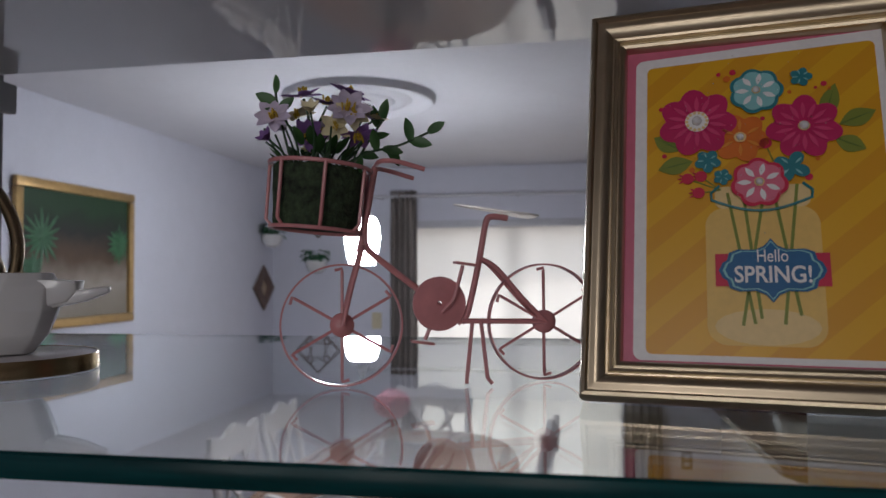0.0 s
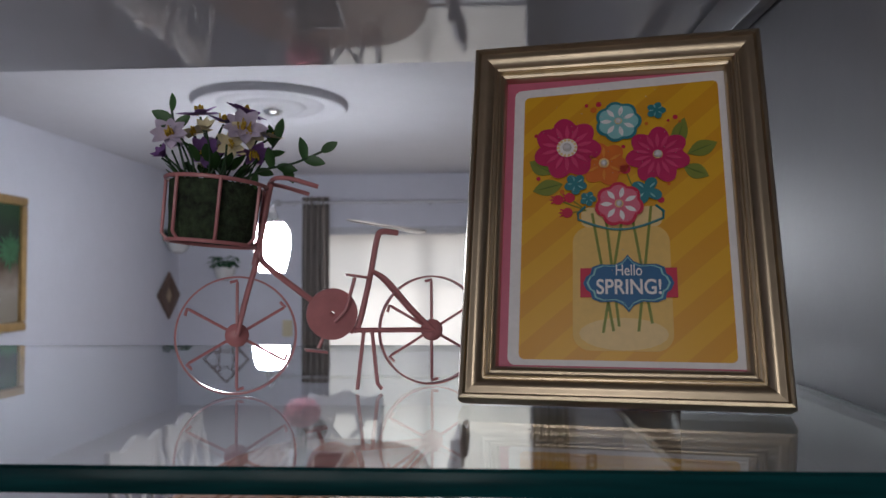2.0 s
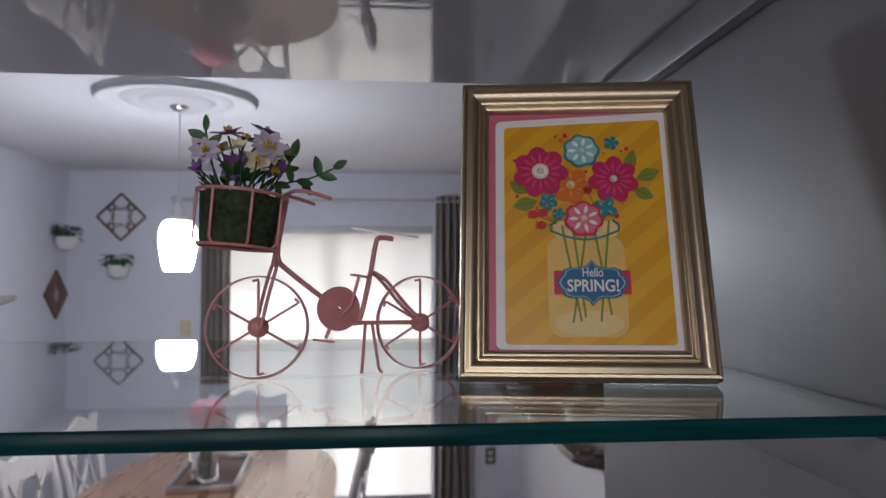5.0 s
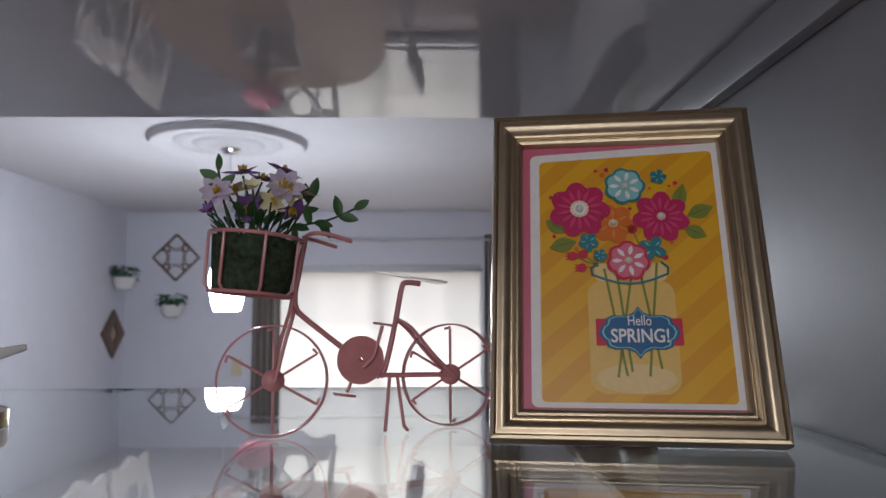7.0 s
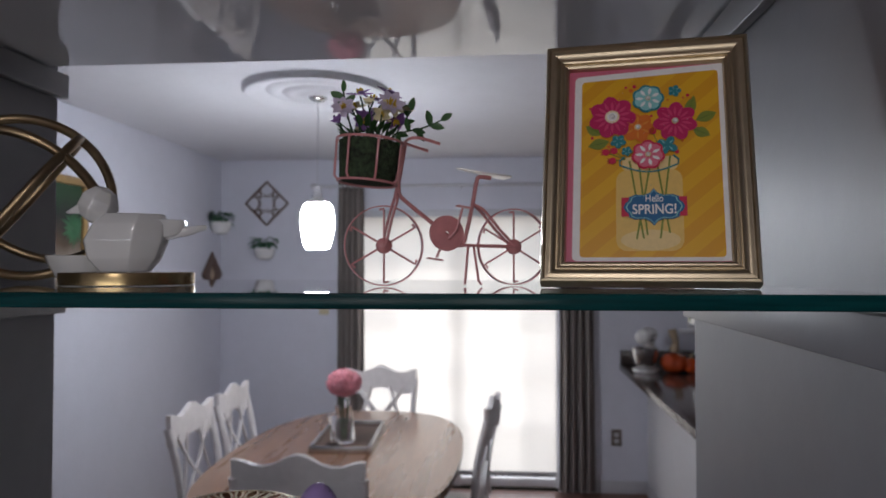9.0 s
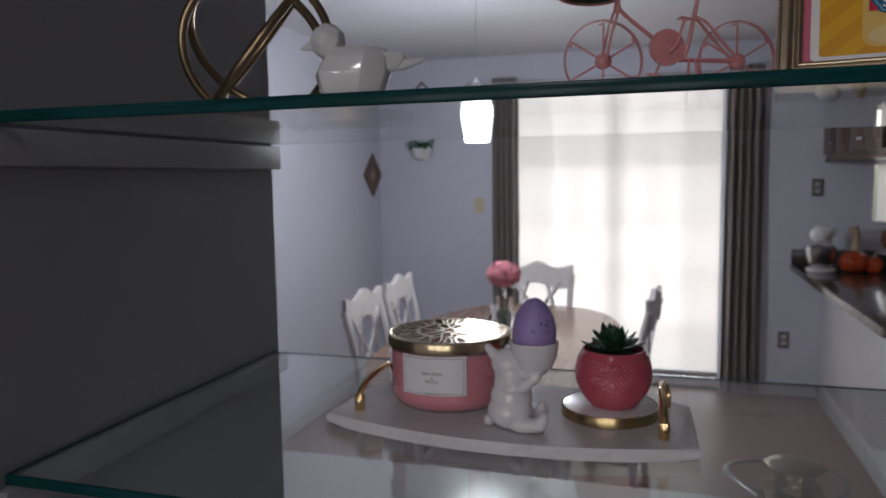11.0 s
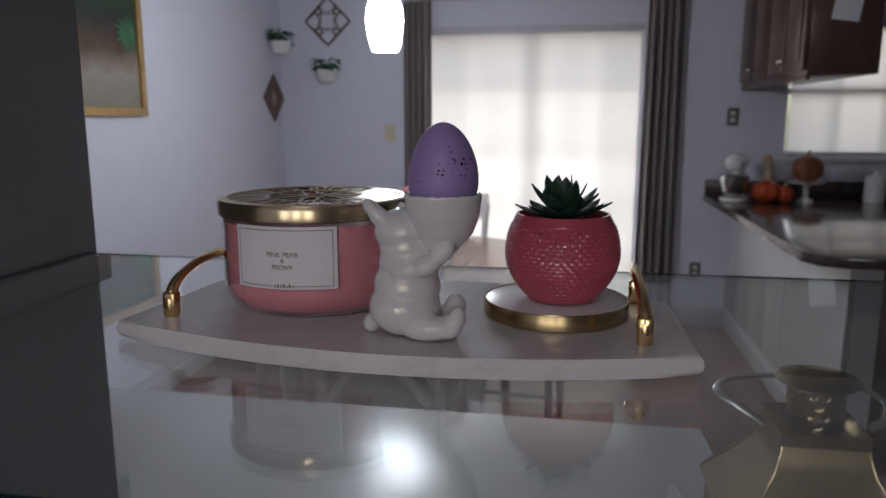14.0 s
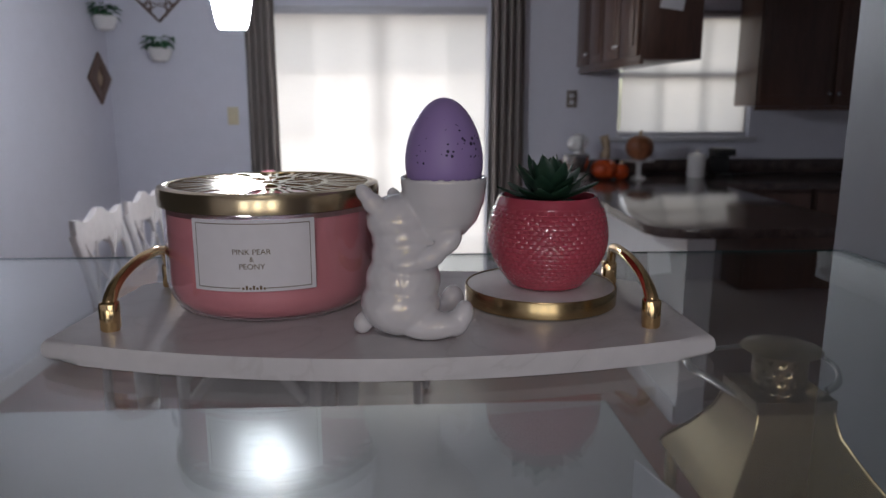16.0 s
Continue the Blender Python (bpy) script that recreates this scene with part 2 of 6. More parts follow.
def wall_with(name, axis, a, b, u0, u1, z0, z1, holes, mat, label):
    """A wall between a and b on its axis, running u0..u1, with rectangular openings (u0, u1, z0, z1)."""
    bm = bmesh.new()
    us = sorted({u0, u1, *[h[0] for h in holes], *[h[1] for h in holes]})
    zs = sorted({z0, z1, *[h[2] for h in holes], *[h[3] for h in holes]})
    solidc = [[not any(h[0] <= (us[i] + us[i + 1]) / 2 <= h[1] and h[2] <= (zs[k] + zs[k + 1]) / 2 <= h[3] for h in holes) for k in range(len(zs) - 1)] for i in range(len(us) - 1)]
    cache = {}

    def v(i, k, s):
        key = (i, k, s)
        if key not in cache:
            p = (us[i], s, zs[k]) if axis == "y" else (s, us[i], zs[k])
            cache[key] = bm.verts.new(p)
        return cache[key]
    for i in range(len(us) - 1):
        for k in range(len(zs) - 1):
            if not solidc[i][k]:
                continue
            bm.faces.new((v(i, k, a), v(i + 1, k, a), v(i + 1, k + 1, a), v(i, k + 1, a)))
            bm.faces.new((v(i, k, b), v(i, k + 1, b), v(i + 1, k + 1, b), v(i + 1, k, b)))
            for di, dk, q in ((-1, 0, ((i, k), (i, k + 1))), (1, 0, ((i + 1, k), (i + 1, k + 1))), (0, -1, ((i, k), (i + 1, k))), (0, 1, ((i, k + 1), (i + 1, k + 1)))):
                ii, kk = i + di, k + dk
                if 0 <= ii < len(us) - 1 and 0 <= kk < len(zs) - 1 and solidc[ii][kk]:
                    continue
                (p, r), (s, t) = q
                bm.faces.new((v(p, r, a), v(s, t, a), v(s, t, b), v(p, r, b)))
    bmesh.ops.recalc_face_normals(bm, faces=bm.faces)
    return solid(name, bm, mat, label, "wall", kind="structure", flat=True)


# ---- the rooms ----
NX0, NX1 = -0.658, 0.183      # clear width of the niche
NY0, NY1 = 0.24, 0.782        # the niche wall's two faces
LEDGE = 0.79
solid("floor", boxed(-2.2, 3.6, -3.4, 5.1, F - 0.1, F), M_FLOOR, "dark reddish brown laminate floor", "floor", kind="structure", flat=True)
solid("ceiling", boxed(-2.3, 3.7, -3.5, 5.4, CEIL, CEIL + 0.1), M_CEIL, "matt white painted ceiling", "ceiling", kind="structure", flat=True)
DOOR = (-1.15, 0.315, F, 1.825)
KWIN = (1.22, 2.16, 0.99, 1.82)
wall_with("wall_north", "y", 5.1, 5.24, -2.3, 3.7, F, CEIL, [DOOR, KWIN], M_WALL, "pale blue-grey painted wall with door and window openings")
wall_with("wall_west", "x", -2.34, -2.2, -3.5, 5.1, F, CEIL, [], M_WALL, "pale blue-grey painted wall")
wall_with("wall_east", "x", 3.6, 3.74, -3.5, 5.1, F, CEIL, [], M_WALL, "pale blue-grey painted wall in the kitchen")
# out of view; the openings are added for the three assumed window lights
wall_with("wall_south", "y", -3.54, -3.4, -2.2, 3.6, F, CEIL, [(-1.72, -1.18, 0.72, 1.88), (-0.77, -0.23, 0.72, 1.88), (0.18, 0.72, 0.72, 1.88)], M_WALL, "pale painted wall out of view with three assumed window openings")
wall_with("wall_niche", "y", NY0, NY1, -2.2, 0.62, F, CEIL, [(NX0, NX1, LEDGE - 0.03, CEIL - 0.12)], M_PANEL, "grey painted partition with a deep shelf niche")
box_ = boxed(NX0, NX1, NY0 + 0.004, NY1 - 0.004, CEIL - 0.32, CEIL - 0.124)
solid("niche_top", box_, M_PANEL, "grey painted top of the shelf niche", "panel", kind="structure", flat=True)
L = [(NX0, NY0 - 0.02), (NX1, NY0 - 0.02), (NX1, NY1 + 0.0), (0.058, NY1 + 0.004), (0.058, 1.1), (-1.1, 1.1), (-1.1, NY1 + 0.004), (NX0, NY1)]
solid("niche_ledge", slab(bmesh.new(), L, LEDGE - 0.028, LEDGE, bevel=0.003), M_LEDGE, "glossy white laminate ledge under the shelves", "ledge", kind="structure")
solid("ledge_cabinet", boxed(-1.08, 0.03, NY1 + 0.004, 1.07, F, LEDGE - 0.032, 0.003), M_WHITE, "white painted cabinet carrying the ledge", "cabinet", kind="structure")
wb = bmesh.new()
for u0, u1, y0, y1 in ((-2.2, -1.36, 5.084, 5.098), (0.5, 0.95, 5.084, 5.098)):
    box(wb, u0, u1, y0, y1, F, F + 0.09, 0.003)
box(wb, -2.198, -2.184, 0.77, 5.08, F, F + 0.09, 0.003)
solid("baseboard", wb, M_TRIM, "painted baseboard along the walls", "baseboard", kind="structure")

# shelf cleats on both niche sides
for z, nm in ((1.3995, "a"), (1.0835, "b"), (1.690, "c")):
    for x0, x1 in ((NX0 + 0.001, NX0 + 0.013), (NX1 - 0.013, NX1 - 0.001)):
        h = 0.034 if nm != "b" else 0.03
        bm = boxed(x0, x1, NY0 + 0.05, NY1 + 0.006, z - h, z - 0.001, 0.002)
        solid("shelf_cleat", bm, M_PANEL, "grey painted wooden cleat under a glass shelf", "cleat", group="shelf cleats")


def glass_shelf(top, mats, label, y0=0.30, y1=0.764):
    sh = thing("glass_shelf", label, "shelf", pose(0, 0, top - 0.010), "glass shelves")
    bm = boxed(NX0 + 0.002, NX1 - 0.002, y0, y1, 0, 0.010, 0.0008, 1)
    bm.normal_update()
    for f in bm.faces:
        f.material_index = 0 if abs(f.normal.z) > 0.9 else 1
    ob = part("pane", bm, mats, sh, flat=True)
    ob.visible_shadow = False
    part("polished_edge", boxed(NX0 + 0.002, NX1 - 0.002, y0 - 0.0012, y0 - 0.0001, 0.0006, 0.0094, 0.0004), mats[1], sh, "dark teal polished front edge")
    return sh


A, B, C = 1.411, 1.0945, 1.7025
glass_shelf(A, [M_GLASS, M_EDGE], "clear glass shelf with polished dark teal edge in the niche")
glass_shelf(B, [M_GLASS, M_EDGE], "clear glass shelf with dark teal edge holding a marble tray")
glass_shelf(C, [M_UPPER, M_EDGE], "grey-toned reflective glass shelf at the top of the niche", 0.27, 0.757)

# sliding door, shade, curtains
sd = thing("sliding_door", "white framed glass patio door behind a lowered shade", "door", pose(-0.415, 5.195, F))
for x in (-0.73, 0.0, 0.73):
    part("stile", boxed(x - 0.022, x + 0.022, -0.03, 0.03, 0.0, 2.0, 0.004), M_WHITE, sd)
for z in (0.035, 1.965):
    part("rail", boxed(-0.72, 0.72, -0.028, 0.028, z - 0.03, z + 0.03, 0.004), M_WHITE, sd)
for z in (0.42, 0.82, 1.22, 1.62):
    part("muntin", boxed(-0.72, 0.72, -0.012, 0.012, z - 0.006, z + 0.006), M_WHITE, sd)
for x in (-0.49, -0.24, 0.25, 0.5):
    part("muntin", boxed(x - 0.006, x + 0.006, -0.011, 0.011, 0.07, 1.93), M_WHITE, sd)


def roller_shade(x0, x1, z0, z1, y, label):
    s = thing("roller_shade", label, "shade", pose((x0 + x1) / 2, y, z0))
    w, h = (x1 - x0) / 2, z1 - z0
    bm = bmesh.new()
    rows = []
    for k in range(25):
        z = h * k / 24
        rows.append([(-w + 2 * w * i / 12, 0.0012 * math.sin(7 * i + 3 * k) + 0.002 * math.sin(k * 0.9), z) for i in range(13)])
    grid_skin(bm, rows, closed_ring=False)
    part("cloth", bm, M_SHADE, s)
    part("hem_bar", boxed(-w, w, -0.012, 0.004, -0.022, 0.004, 0.003), M_TRIM, s)
    part("head_rail", boxed(-w - 0.01, w + 0.01, -0.03, 0.02, h, h + 0.05, 0.006), M_TRIM, s)
    return s


roller_shade(-1.135, 0.30, F + 0.13, 1.80, 5.115, "cream woven roller shade lowered and lit from outside")
roller_shade(1.255, 2.14, 1.017, 1.79, 5.13, "cream woven kitchen shade lowered and lit from outside")
kw = thing("window_1", "white kitchen window with sill behind a shade", "window", pose(1.68, 5.18, 0.99))
tagged(kw, kind="structure")
for x in (-0.46, 0.46):
    part("window_frame", boxed(x - 0.02, x + 0.02, -0.03, 0.03, 0, 0.83, 0.003), M_WHITE, kw)
for z in (0.02, 0.42, 0.805):
    part("window_rail", boxed(-0.44, 0.44, -0.025, 0.025, z - 0.02, z + 0.02, 0.003), M_WHITE, kw)
for x in (-0.15, 0.15):
    part("muntin", boxed(x - 0.01, x + 0.01, -0.012, 0.012, 0.04, 0.785), M_WHITE, kw)
part("window_sill", boxed(-0.52, 0.52, -0.13, -0.03, -0.03, -0.002, 0.004), M_TRIM, kw)


def curtain(x0, x1, label, seed):
    rnd = random.Random(seed)
    c = thing("curtain", label, "curtain", pose((x0 + x1) / 2, 5.03, F + 0.02), "curtains")
    w, h = (x1 - x0), 2.22
    n, folds = 60, 4.5
    bm = bmesh.new()
    rows = []
    ph = [rnd.uniform(-0.4, 0.4) for _ in range(20)]
    for k in range(17):
        z = h * k / 16
        squeeze = 1 - 0.12 * (k / 16)
        ring = []
        for i in range(n):
            s = i / (n - 1)
            ring.append(((s - 0.5) * w * squeeze, 0.035 * math.sin(2 * math.pi * folds * s + ph[k] * 0.25) + 0.008 * math.sin(17 * s + k * 0.3), z))
        for i in reversed(range(n)):
            x, y, zz = ring[i]
            ring.append((x, y + 0.004, zz))
        rows.append(ring)
    grid_skin(bm, rows)
    part("drape", bm, M_CURTAIN, c)
    for i in range(5):
        x = (i / 4 - 0.5) * w * 0.8
        part("grommet", rod(ring_points((x, 0, h - 0.05), 0.022, 16, (0, 1, 0), (0, 0, 1)), 0.004, 6, closed=True), M_STEEL, c)
    return c


curtain(-1.295, -1.085, "taupe grey curtain drawn to the side of the door", 1)
curtain(0.315, 0.565, "taupe grey curtain hanging beside the patio door", 2)
cr = thing("curtain_rod", "brushed metal curtain rod with bracket over the door", "curtain rod", pose(-0.38, 5.02, 2.02))
part("pole", rod([(-1.05, 0, 0), (1.05, 0, 0)], 0.011, 12), M_TRIM, cr)
for x in (-1.08, 1.08):
    part("finial", lathe(bmesh.new(), [(0.011, -0.03), (0.02, -0.02), (0.024, 0), (0.018, 0.02), (0.004, 0.03)], 16, pose(x, 0, 0, 0, 90)), M_TRIM, cr)
for x in (-0.98, 0, 0.98):
    part("bracket", boxed(x - 0.008, x + 0.008, 0.0, 0.078, -0.012, 0.012, 0.002), M_TRIM, cr)

# pendant lamp and ceiling rose
pl = thing("pendant_lamp", "lit white glass pendant lamp on a thin cord", "lamp", pose(-0.908, 3.05, 1.511))
prof = [(0.052, 0.0), (0.062, 0.03), (0.070, 0.075), (0.076, 0.12), (0.073, 0.16), (0.062, 0.195), (0.050, 0.207)]
part("shade", lathe(bmesh.new(), prof, 40), M_LAMP, pl, "glowing white glass shade")
# socket flared over the shade's top, added width to hold light off the ceiling
part("socket", lathe(bmesh.new(), [(0.0535, 0.2055), (0.046, 0.216), (0.026, 0.226), (0.02, 0.25), (0.012, 0.275), (0.004, 0.285)], 20), M_STEEL, pl)
part("cord", rod([(0, 0, 0.28), (0, 0, CEIL - 1.511 - 0.045)], 0.0022, 6), M_TRIM, pl)
part("canopy", lathe(bmesh.new(), [(0.004, CEIL - 1.511 - 0.05), (0.03, CEIL - 1.511 - 0.045), (0.045, CEIL - 1.511 - 0.03), (0.048, CEIL - 1.511 - 0.022)], 28), M_STEEL, pl)
rose_prof = [(0.0, -0.02), (0.06, -0.021), (0.08, -0.016), (0.1, -0.02), (0.13, -0.02), (0.145, -0.012), (0.17, -0.016), (0.2, -0.014), (0.215, -0.008), (0.235, -0.014), (0.26, -0.016), (0.285, -0.022), (0.3, -0.02), (0.31, -0.008), (0.31, 0.0)]
solid("ceiling_medallion", lathe(bmesh.new(), [(r * 1.05, z * 1.5) for r, z in rose_prof], 80, pose(-0.908, 3.02, CEIL)), M_CEIL, "white moulded plaster ceiling medallion round the lamp", "ceiling medallion")

# ---- dining table and chairs ----
TX, TY = -0.79, 3.12
TOP = F + 0.755
tb = thing("dining_table", "oval brown wooden dining table with glossy top", "table", pose(TX, TY, F))
n_ = 56
oval = []
for i in range(n_):
    a = 2 * math.pi * i / n_
    c, s = math.cos(a), math.sin(a)
    oval.append((0.53 * math.copysign(abs(c) ** 0.75, c), 0.98 * math.copysign(abs(s) ** 0.75, s)))
part("tabletop", slab(bmesh.new(), oval, 0.72, 0.755, bevel=0.008), M_WOOD, tb)
part("apron", slab(bmesh.new(), [(x * 0.82, y * 0.86) for x, y in oval], 0.64, 0.72), M_CHAIR, tb)
for sx in (-1, 1):
    for sy in (-1, 1):
        pr = [(0.02, 0), (0.03, 0.02), (0.022, 0.06), (0.03, 0.3), (0.04, 0.5), (0.028, 0.56), (0.042, 0.6), (0.042, 0.66)]
        part("leg", lathe(bmesh.new(), pr, 16, pose(sx * 0.34, sy * 0.66, 0)), M_CHAIR, tb)


def dining_chair(m, label):
    c = thing("dining_chair", label, "chair", m, "chairs round the table")
    H = 0.96
    for sx in (-1, 1):
        part("back_post", rod(spline([(sx * 0.20, -0.2, 0), (sx * 0.20, -0.19, 0.42), (sx * 0.205, -0.21, 0.7), (sx * 0.215, -0.26, H - 0.04)], 5), [0.018] * 16, 8), M_CHAIR, c)
        part("leg", rod([(sx * 0.2, 0.2, 0), (sx * 0.205, 0.2, 0.22), (sx * 0.2, 0.195, 0.43)], [0.014, 0.019, 0.022], 10), M_CHAIR, c)
        part("stretcher", rod([(sx * 0.2, -0.19, 0.2), (sx * 0.2, 0.19, 0.2)], 0.01, 8), M_CHAIR, c)
    part("seat", boxed(-0.225, 0.225, -0.21, 0.23, 0.43, 0.47, 0.014, 3), M_CHAIR, c)
    # top rail with scalloped upper edge
    bm = bmesh.new()
    top, bot = [], []
    for i in range(25):
        s = i / 24 * 2 - 1
        top.append((s * 0.225, H + 0.018 * math.cos(s * math.pi * 2.0) + 0.02 * math.cos(s * math.pi * 0.5)))
        bot.append((s * 0.215, H - 0.115 + 0.02 * math.cos(s * math.pi * 1.5)))
    slab(bm, bot + top[::-1], -0.012, 0.012, Matrix.Translation((0, -0.255, 0)) @ pose(0, 0, 0, 90, 0, 0), bevel=0.003)
    part("top_rail", bm, M_CHAIR, c)
    for sx in (-1, 1):
        pts = spline([(sx * 0.17, -0.215, 0.5), (sx * 0.06, -0.225, 0.64), (-sx * 0.05, -0.235, 0.74), (-sx * 0.15, -0.25, 0.88)], 6)
        part("back_slat", rod(pts, 0.017, 8, flat=0.5), M_CHAIR, c)
        pts = spline([(sx * 0.19, -0.2, 0.56), (sx * 0.115, -0.225, 0.70), (sx * 0.06, -0.245, 0.87)], 6)
        part("back_slat", rod(pts, 0.014, 8, flat=0.5), M_CHAIR, c)
    return c


ch = dining_chair(pose(-1.225, 3.02, F, 0, 0, -90), "whitewashed wooden chair with crossed curved slats at the table")
copy_thing(ch, pose(-1.235, 3.55, F, 0, 0, -88))
copy_thing(ch, pose(-0.375, 3.32, F, 0, 0, 84))
copy_thing(ch, pose(-0.84, 4.02, F, 0, 0, 178))
copy_thing(ch, pose(-0.73, 2.42, F, 0, 0, 0))

# tray with vase and hydrangea on the table
tr = thing("table_tray", "mirrored rectangular tray with raised rim on the table", "tray", pose(-0.83, 3.38, TOP, 0, 0, 3))
part("base", boxed(-0.13, 0.13, -0.27, 0.27, 0.001, 0.008, 0.002), M_WOODDECO, tr)
for x in (-0.135, 0.135):
    part("rim", boxed(x - 0.008, x + 0.008, -0.28, 0.28, 0, 0.035, 0.003), M_STEEL, tr)
for y in (-0.28, 0.28):
    part("rim", boxed(-0.127, 0.127, y - 0.008, y + 0.008, 0, 0.035, 0.003), M_STEEL, tr)
vs = thing("flower_vase", "clear glass vase holding a pink hydrangea head", "vase", pose(-0.84, 3.30, TOP + 0.008))
vp = [(0.05, 0.0), (0.055, 0.01), (0.05, 0.09), (0.04, 0.14), (0.045, 0.17), (0.042, 0.168), (0.036, 0.14), (0.045, 0.09), (0.048, 0.015), (0.0, 0.012)]
v_ = part("glass", lathe(bmesh.new(), vp, 24), M_CLEAR, vs)
v_.visible_shadow = False
for k in range(5):
    a = k * 1.3
    part("stem", rod(spline([(0.01 * math.cos(a), 0.01 * math.sin(a), 0.02), (0.02 * math.cos(a + 1), 0.02 * math.sin(a + 1), 0.15), (0.03 * math.cos(a), 0.03 * math.sin(a), 0.24)], 4), 0.003, 6), M_LEAF, vs)


def petal(bm, m, length, width, cup=0.25, seg=4):
    """One thin curved petal or leaf, along +x from its foot."""
    rows = []
    for k in range(seg + 1):
        s = k / seg
        w = width * math.sin(math.pi * min(0.98, 0.12 + 0.86 * s)) ** 0.8
        z = cup * length * s * s
        rows.append([m @ Vector((length * s, y * w / 2, z + abs(y) * w * 0.18)) for y in (-1, 0, 1)])
    vs_ = [[bm.verts.new(p) for p in r] for r in rows]
    for a, b in zip(vs_, vs_[1:]):
        for i in range(2):
            bm.faces.new((a[i], a[i + 1], b[i + 1], b[i]))
    return bm


rnd = random.Random(5)
bm = bmesh.new()
for k in range(170):
    z = 1 - 2 * (k + 0.5) / 170
    a = k * 2.39996
    d = Vector((math.cos(a) * math.sqrt(1 - z * z), math.sin(a) * math.sqrt(1 - z * z), z * 0.75))
    q = d.to_track_quat("Z", "X").to_matrix().to_4x4()
    for j in range(4):
        petal(bm, Matrix.Translation(Vector((0, 0, 0.285)) + d * 0.068 * rnd.uniform(0.85, 1.1)) @ q @ pose(0, 0, 0, 0, -20, j * 90 + rnd.uniform(-20, 20)), 0.022, 0.022, 0.2, 2)
part("flower_head", bm, M_PINK, vs, "full pink hydrangea head")
cd = thing("candlestick", "small glass candlestick on the table tray", "candlestick", pose(-0.87, 3.20, TOP + 0.008))
c_ = part("stem", lathe(bmesh.new(), [(0.035, 0), (0.035, 0.01), (0.01, 0.03), (0.014, 0.06), (0.008, 0.1), (0.02, 0.12), (0.022, 0.15), (0.0, 0.15)], 20), M_CLEAR, cd)
c_.visible_shadow = False

# ---- wall pieces of the dining room ----
pt = thing("landscape_painting", "wide landscape painting with green palms in a gilt frame", "painting", pose(-2.2, 2.945, 1.56, 0, 0, 90))


def painted(name):
    m = bpy.data.materials.new(name)
    m.use_nodes = True
    n, l = m.node_tree.nodes, m.node_tree.links
    tc, ns, mx, ramp = n.new("ShaderNodeTexCoord"), n.new("ShaderNodeTexNoise"), n.new("ShaderNodeMath"), n.new("ShaderNodeValToRGB")
    sep = n.new("ShaderNodeSeparateXYZ")
    l.new(tc.outputs["Generated"], sep.inputs[0]), l.new(tc.outputs["Object"], ns.inputs["Vector"])
    ns.inputs["Scale"].default_value, ns.inputs["Detail"].default_value = 7, 8
    mx.operation, mx.inputs[1].default_value = "MULTIPLY_ADD", 0.28
    l.new(ns.outputs["Fac"], mx.inputs[0]), l.new(sep.outputs["Z"], mx.inputs[2])
    e = ramp.color_ramp.elements
    e[0].position, e[0].color = 0.15, (0.22, 0.19, 0.15, 1)
    e[1].position, e[1].color = 1.0, (0.016, 0.05, 0.02, 1)
    for p, c in ((0.42, (0.30, 0.26, 0.22, 1)), (0.62, (0.10, 0.06, 0.035, 1)), (0.82, (0.02, 0.02, 0.02, 1)), (0.93, (0.014, 0.03, 0.016, 1))):
        e.new(p).color = c
    l.new(mx.outputs[0], ramp.inputs[0]), l.new(ramp.outputs[0], n["Principled BSDF"].inputs["Base Color"])
    n["Principled BSDF"].inputs["Roughness"].default_value = 0.6
    return m


M_PICTURE = painted("painted_landscape")
M_GILT = material("gilt_wood", (0.50, 0.33, 0.14), 0.4, 0.6, vary=0.2, scale=30)
PW, PH = 0.39, 0.313
part("canvas", boxed(-PW + 0.03, PW - 0.03, -0.014, -0.004, -PH + 0.03, PH - 0.03), M_PICTURE, pt, flat=True)
for s in (-1, 1):
    part("frame_rail", boxed(-PW, PW, -0.03, -0.003, s * PH - (0.04 if s > 0 else 0), s * PH + (0 if s > 0 else 0.04), 0.006), M_GILT, pt)
    part("frame_stile", boxed(s * PW - (0.04 if s > 0 else 0), s * PW + (0 if s > 0 else 0.04), -0.029, -0.003, -PH + 0.041, PH - 0.041, 0.006), M_GILT, pt)
for x, zz, r in ((0.28, 0.06, 0.11), (-0.24, 0.07, 0.15), (-0.29, -0.06, 0.08)):
    bm = bmesh.new()
    for k in range(16):
        a = 360 * k / 16
        petal(bm, pose(x, -0.016, zz, 90, 0, 0) @ pose(0, 0, 0, 0, 0, a), r * (0.7 + 0.3 * ((k * 7) % 5) / 5), 0.02, 0.0, 3)
    part("painted_palm", bm, M_IVY, pt)

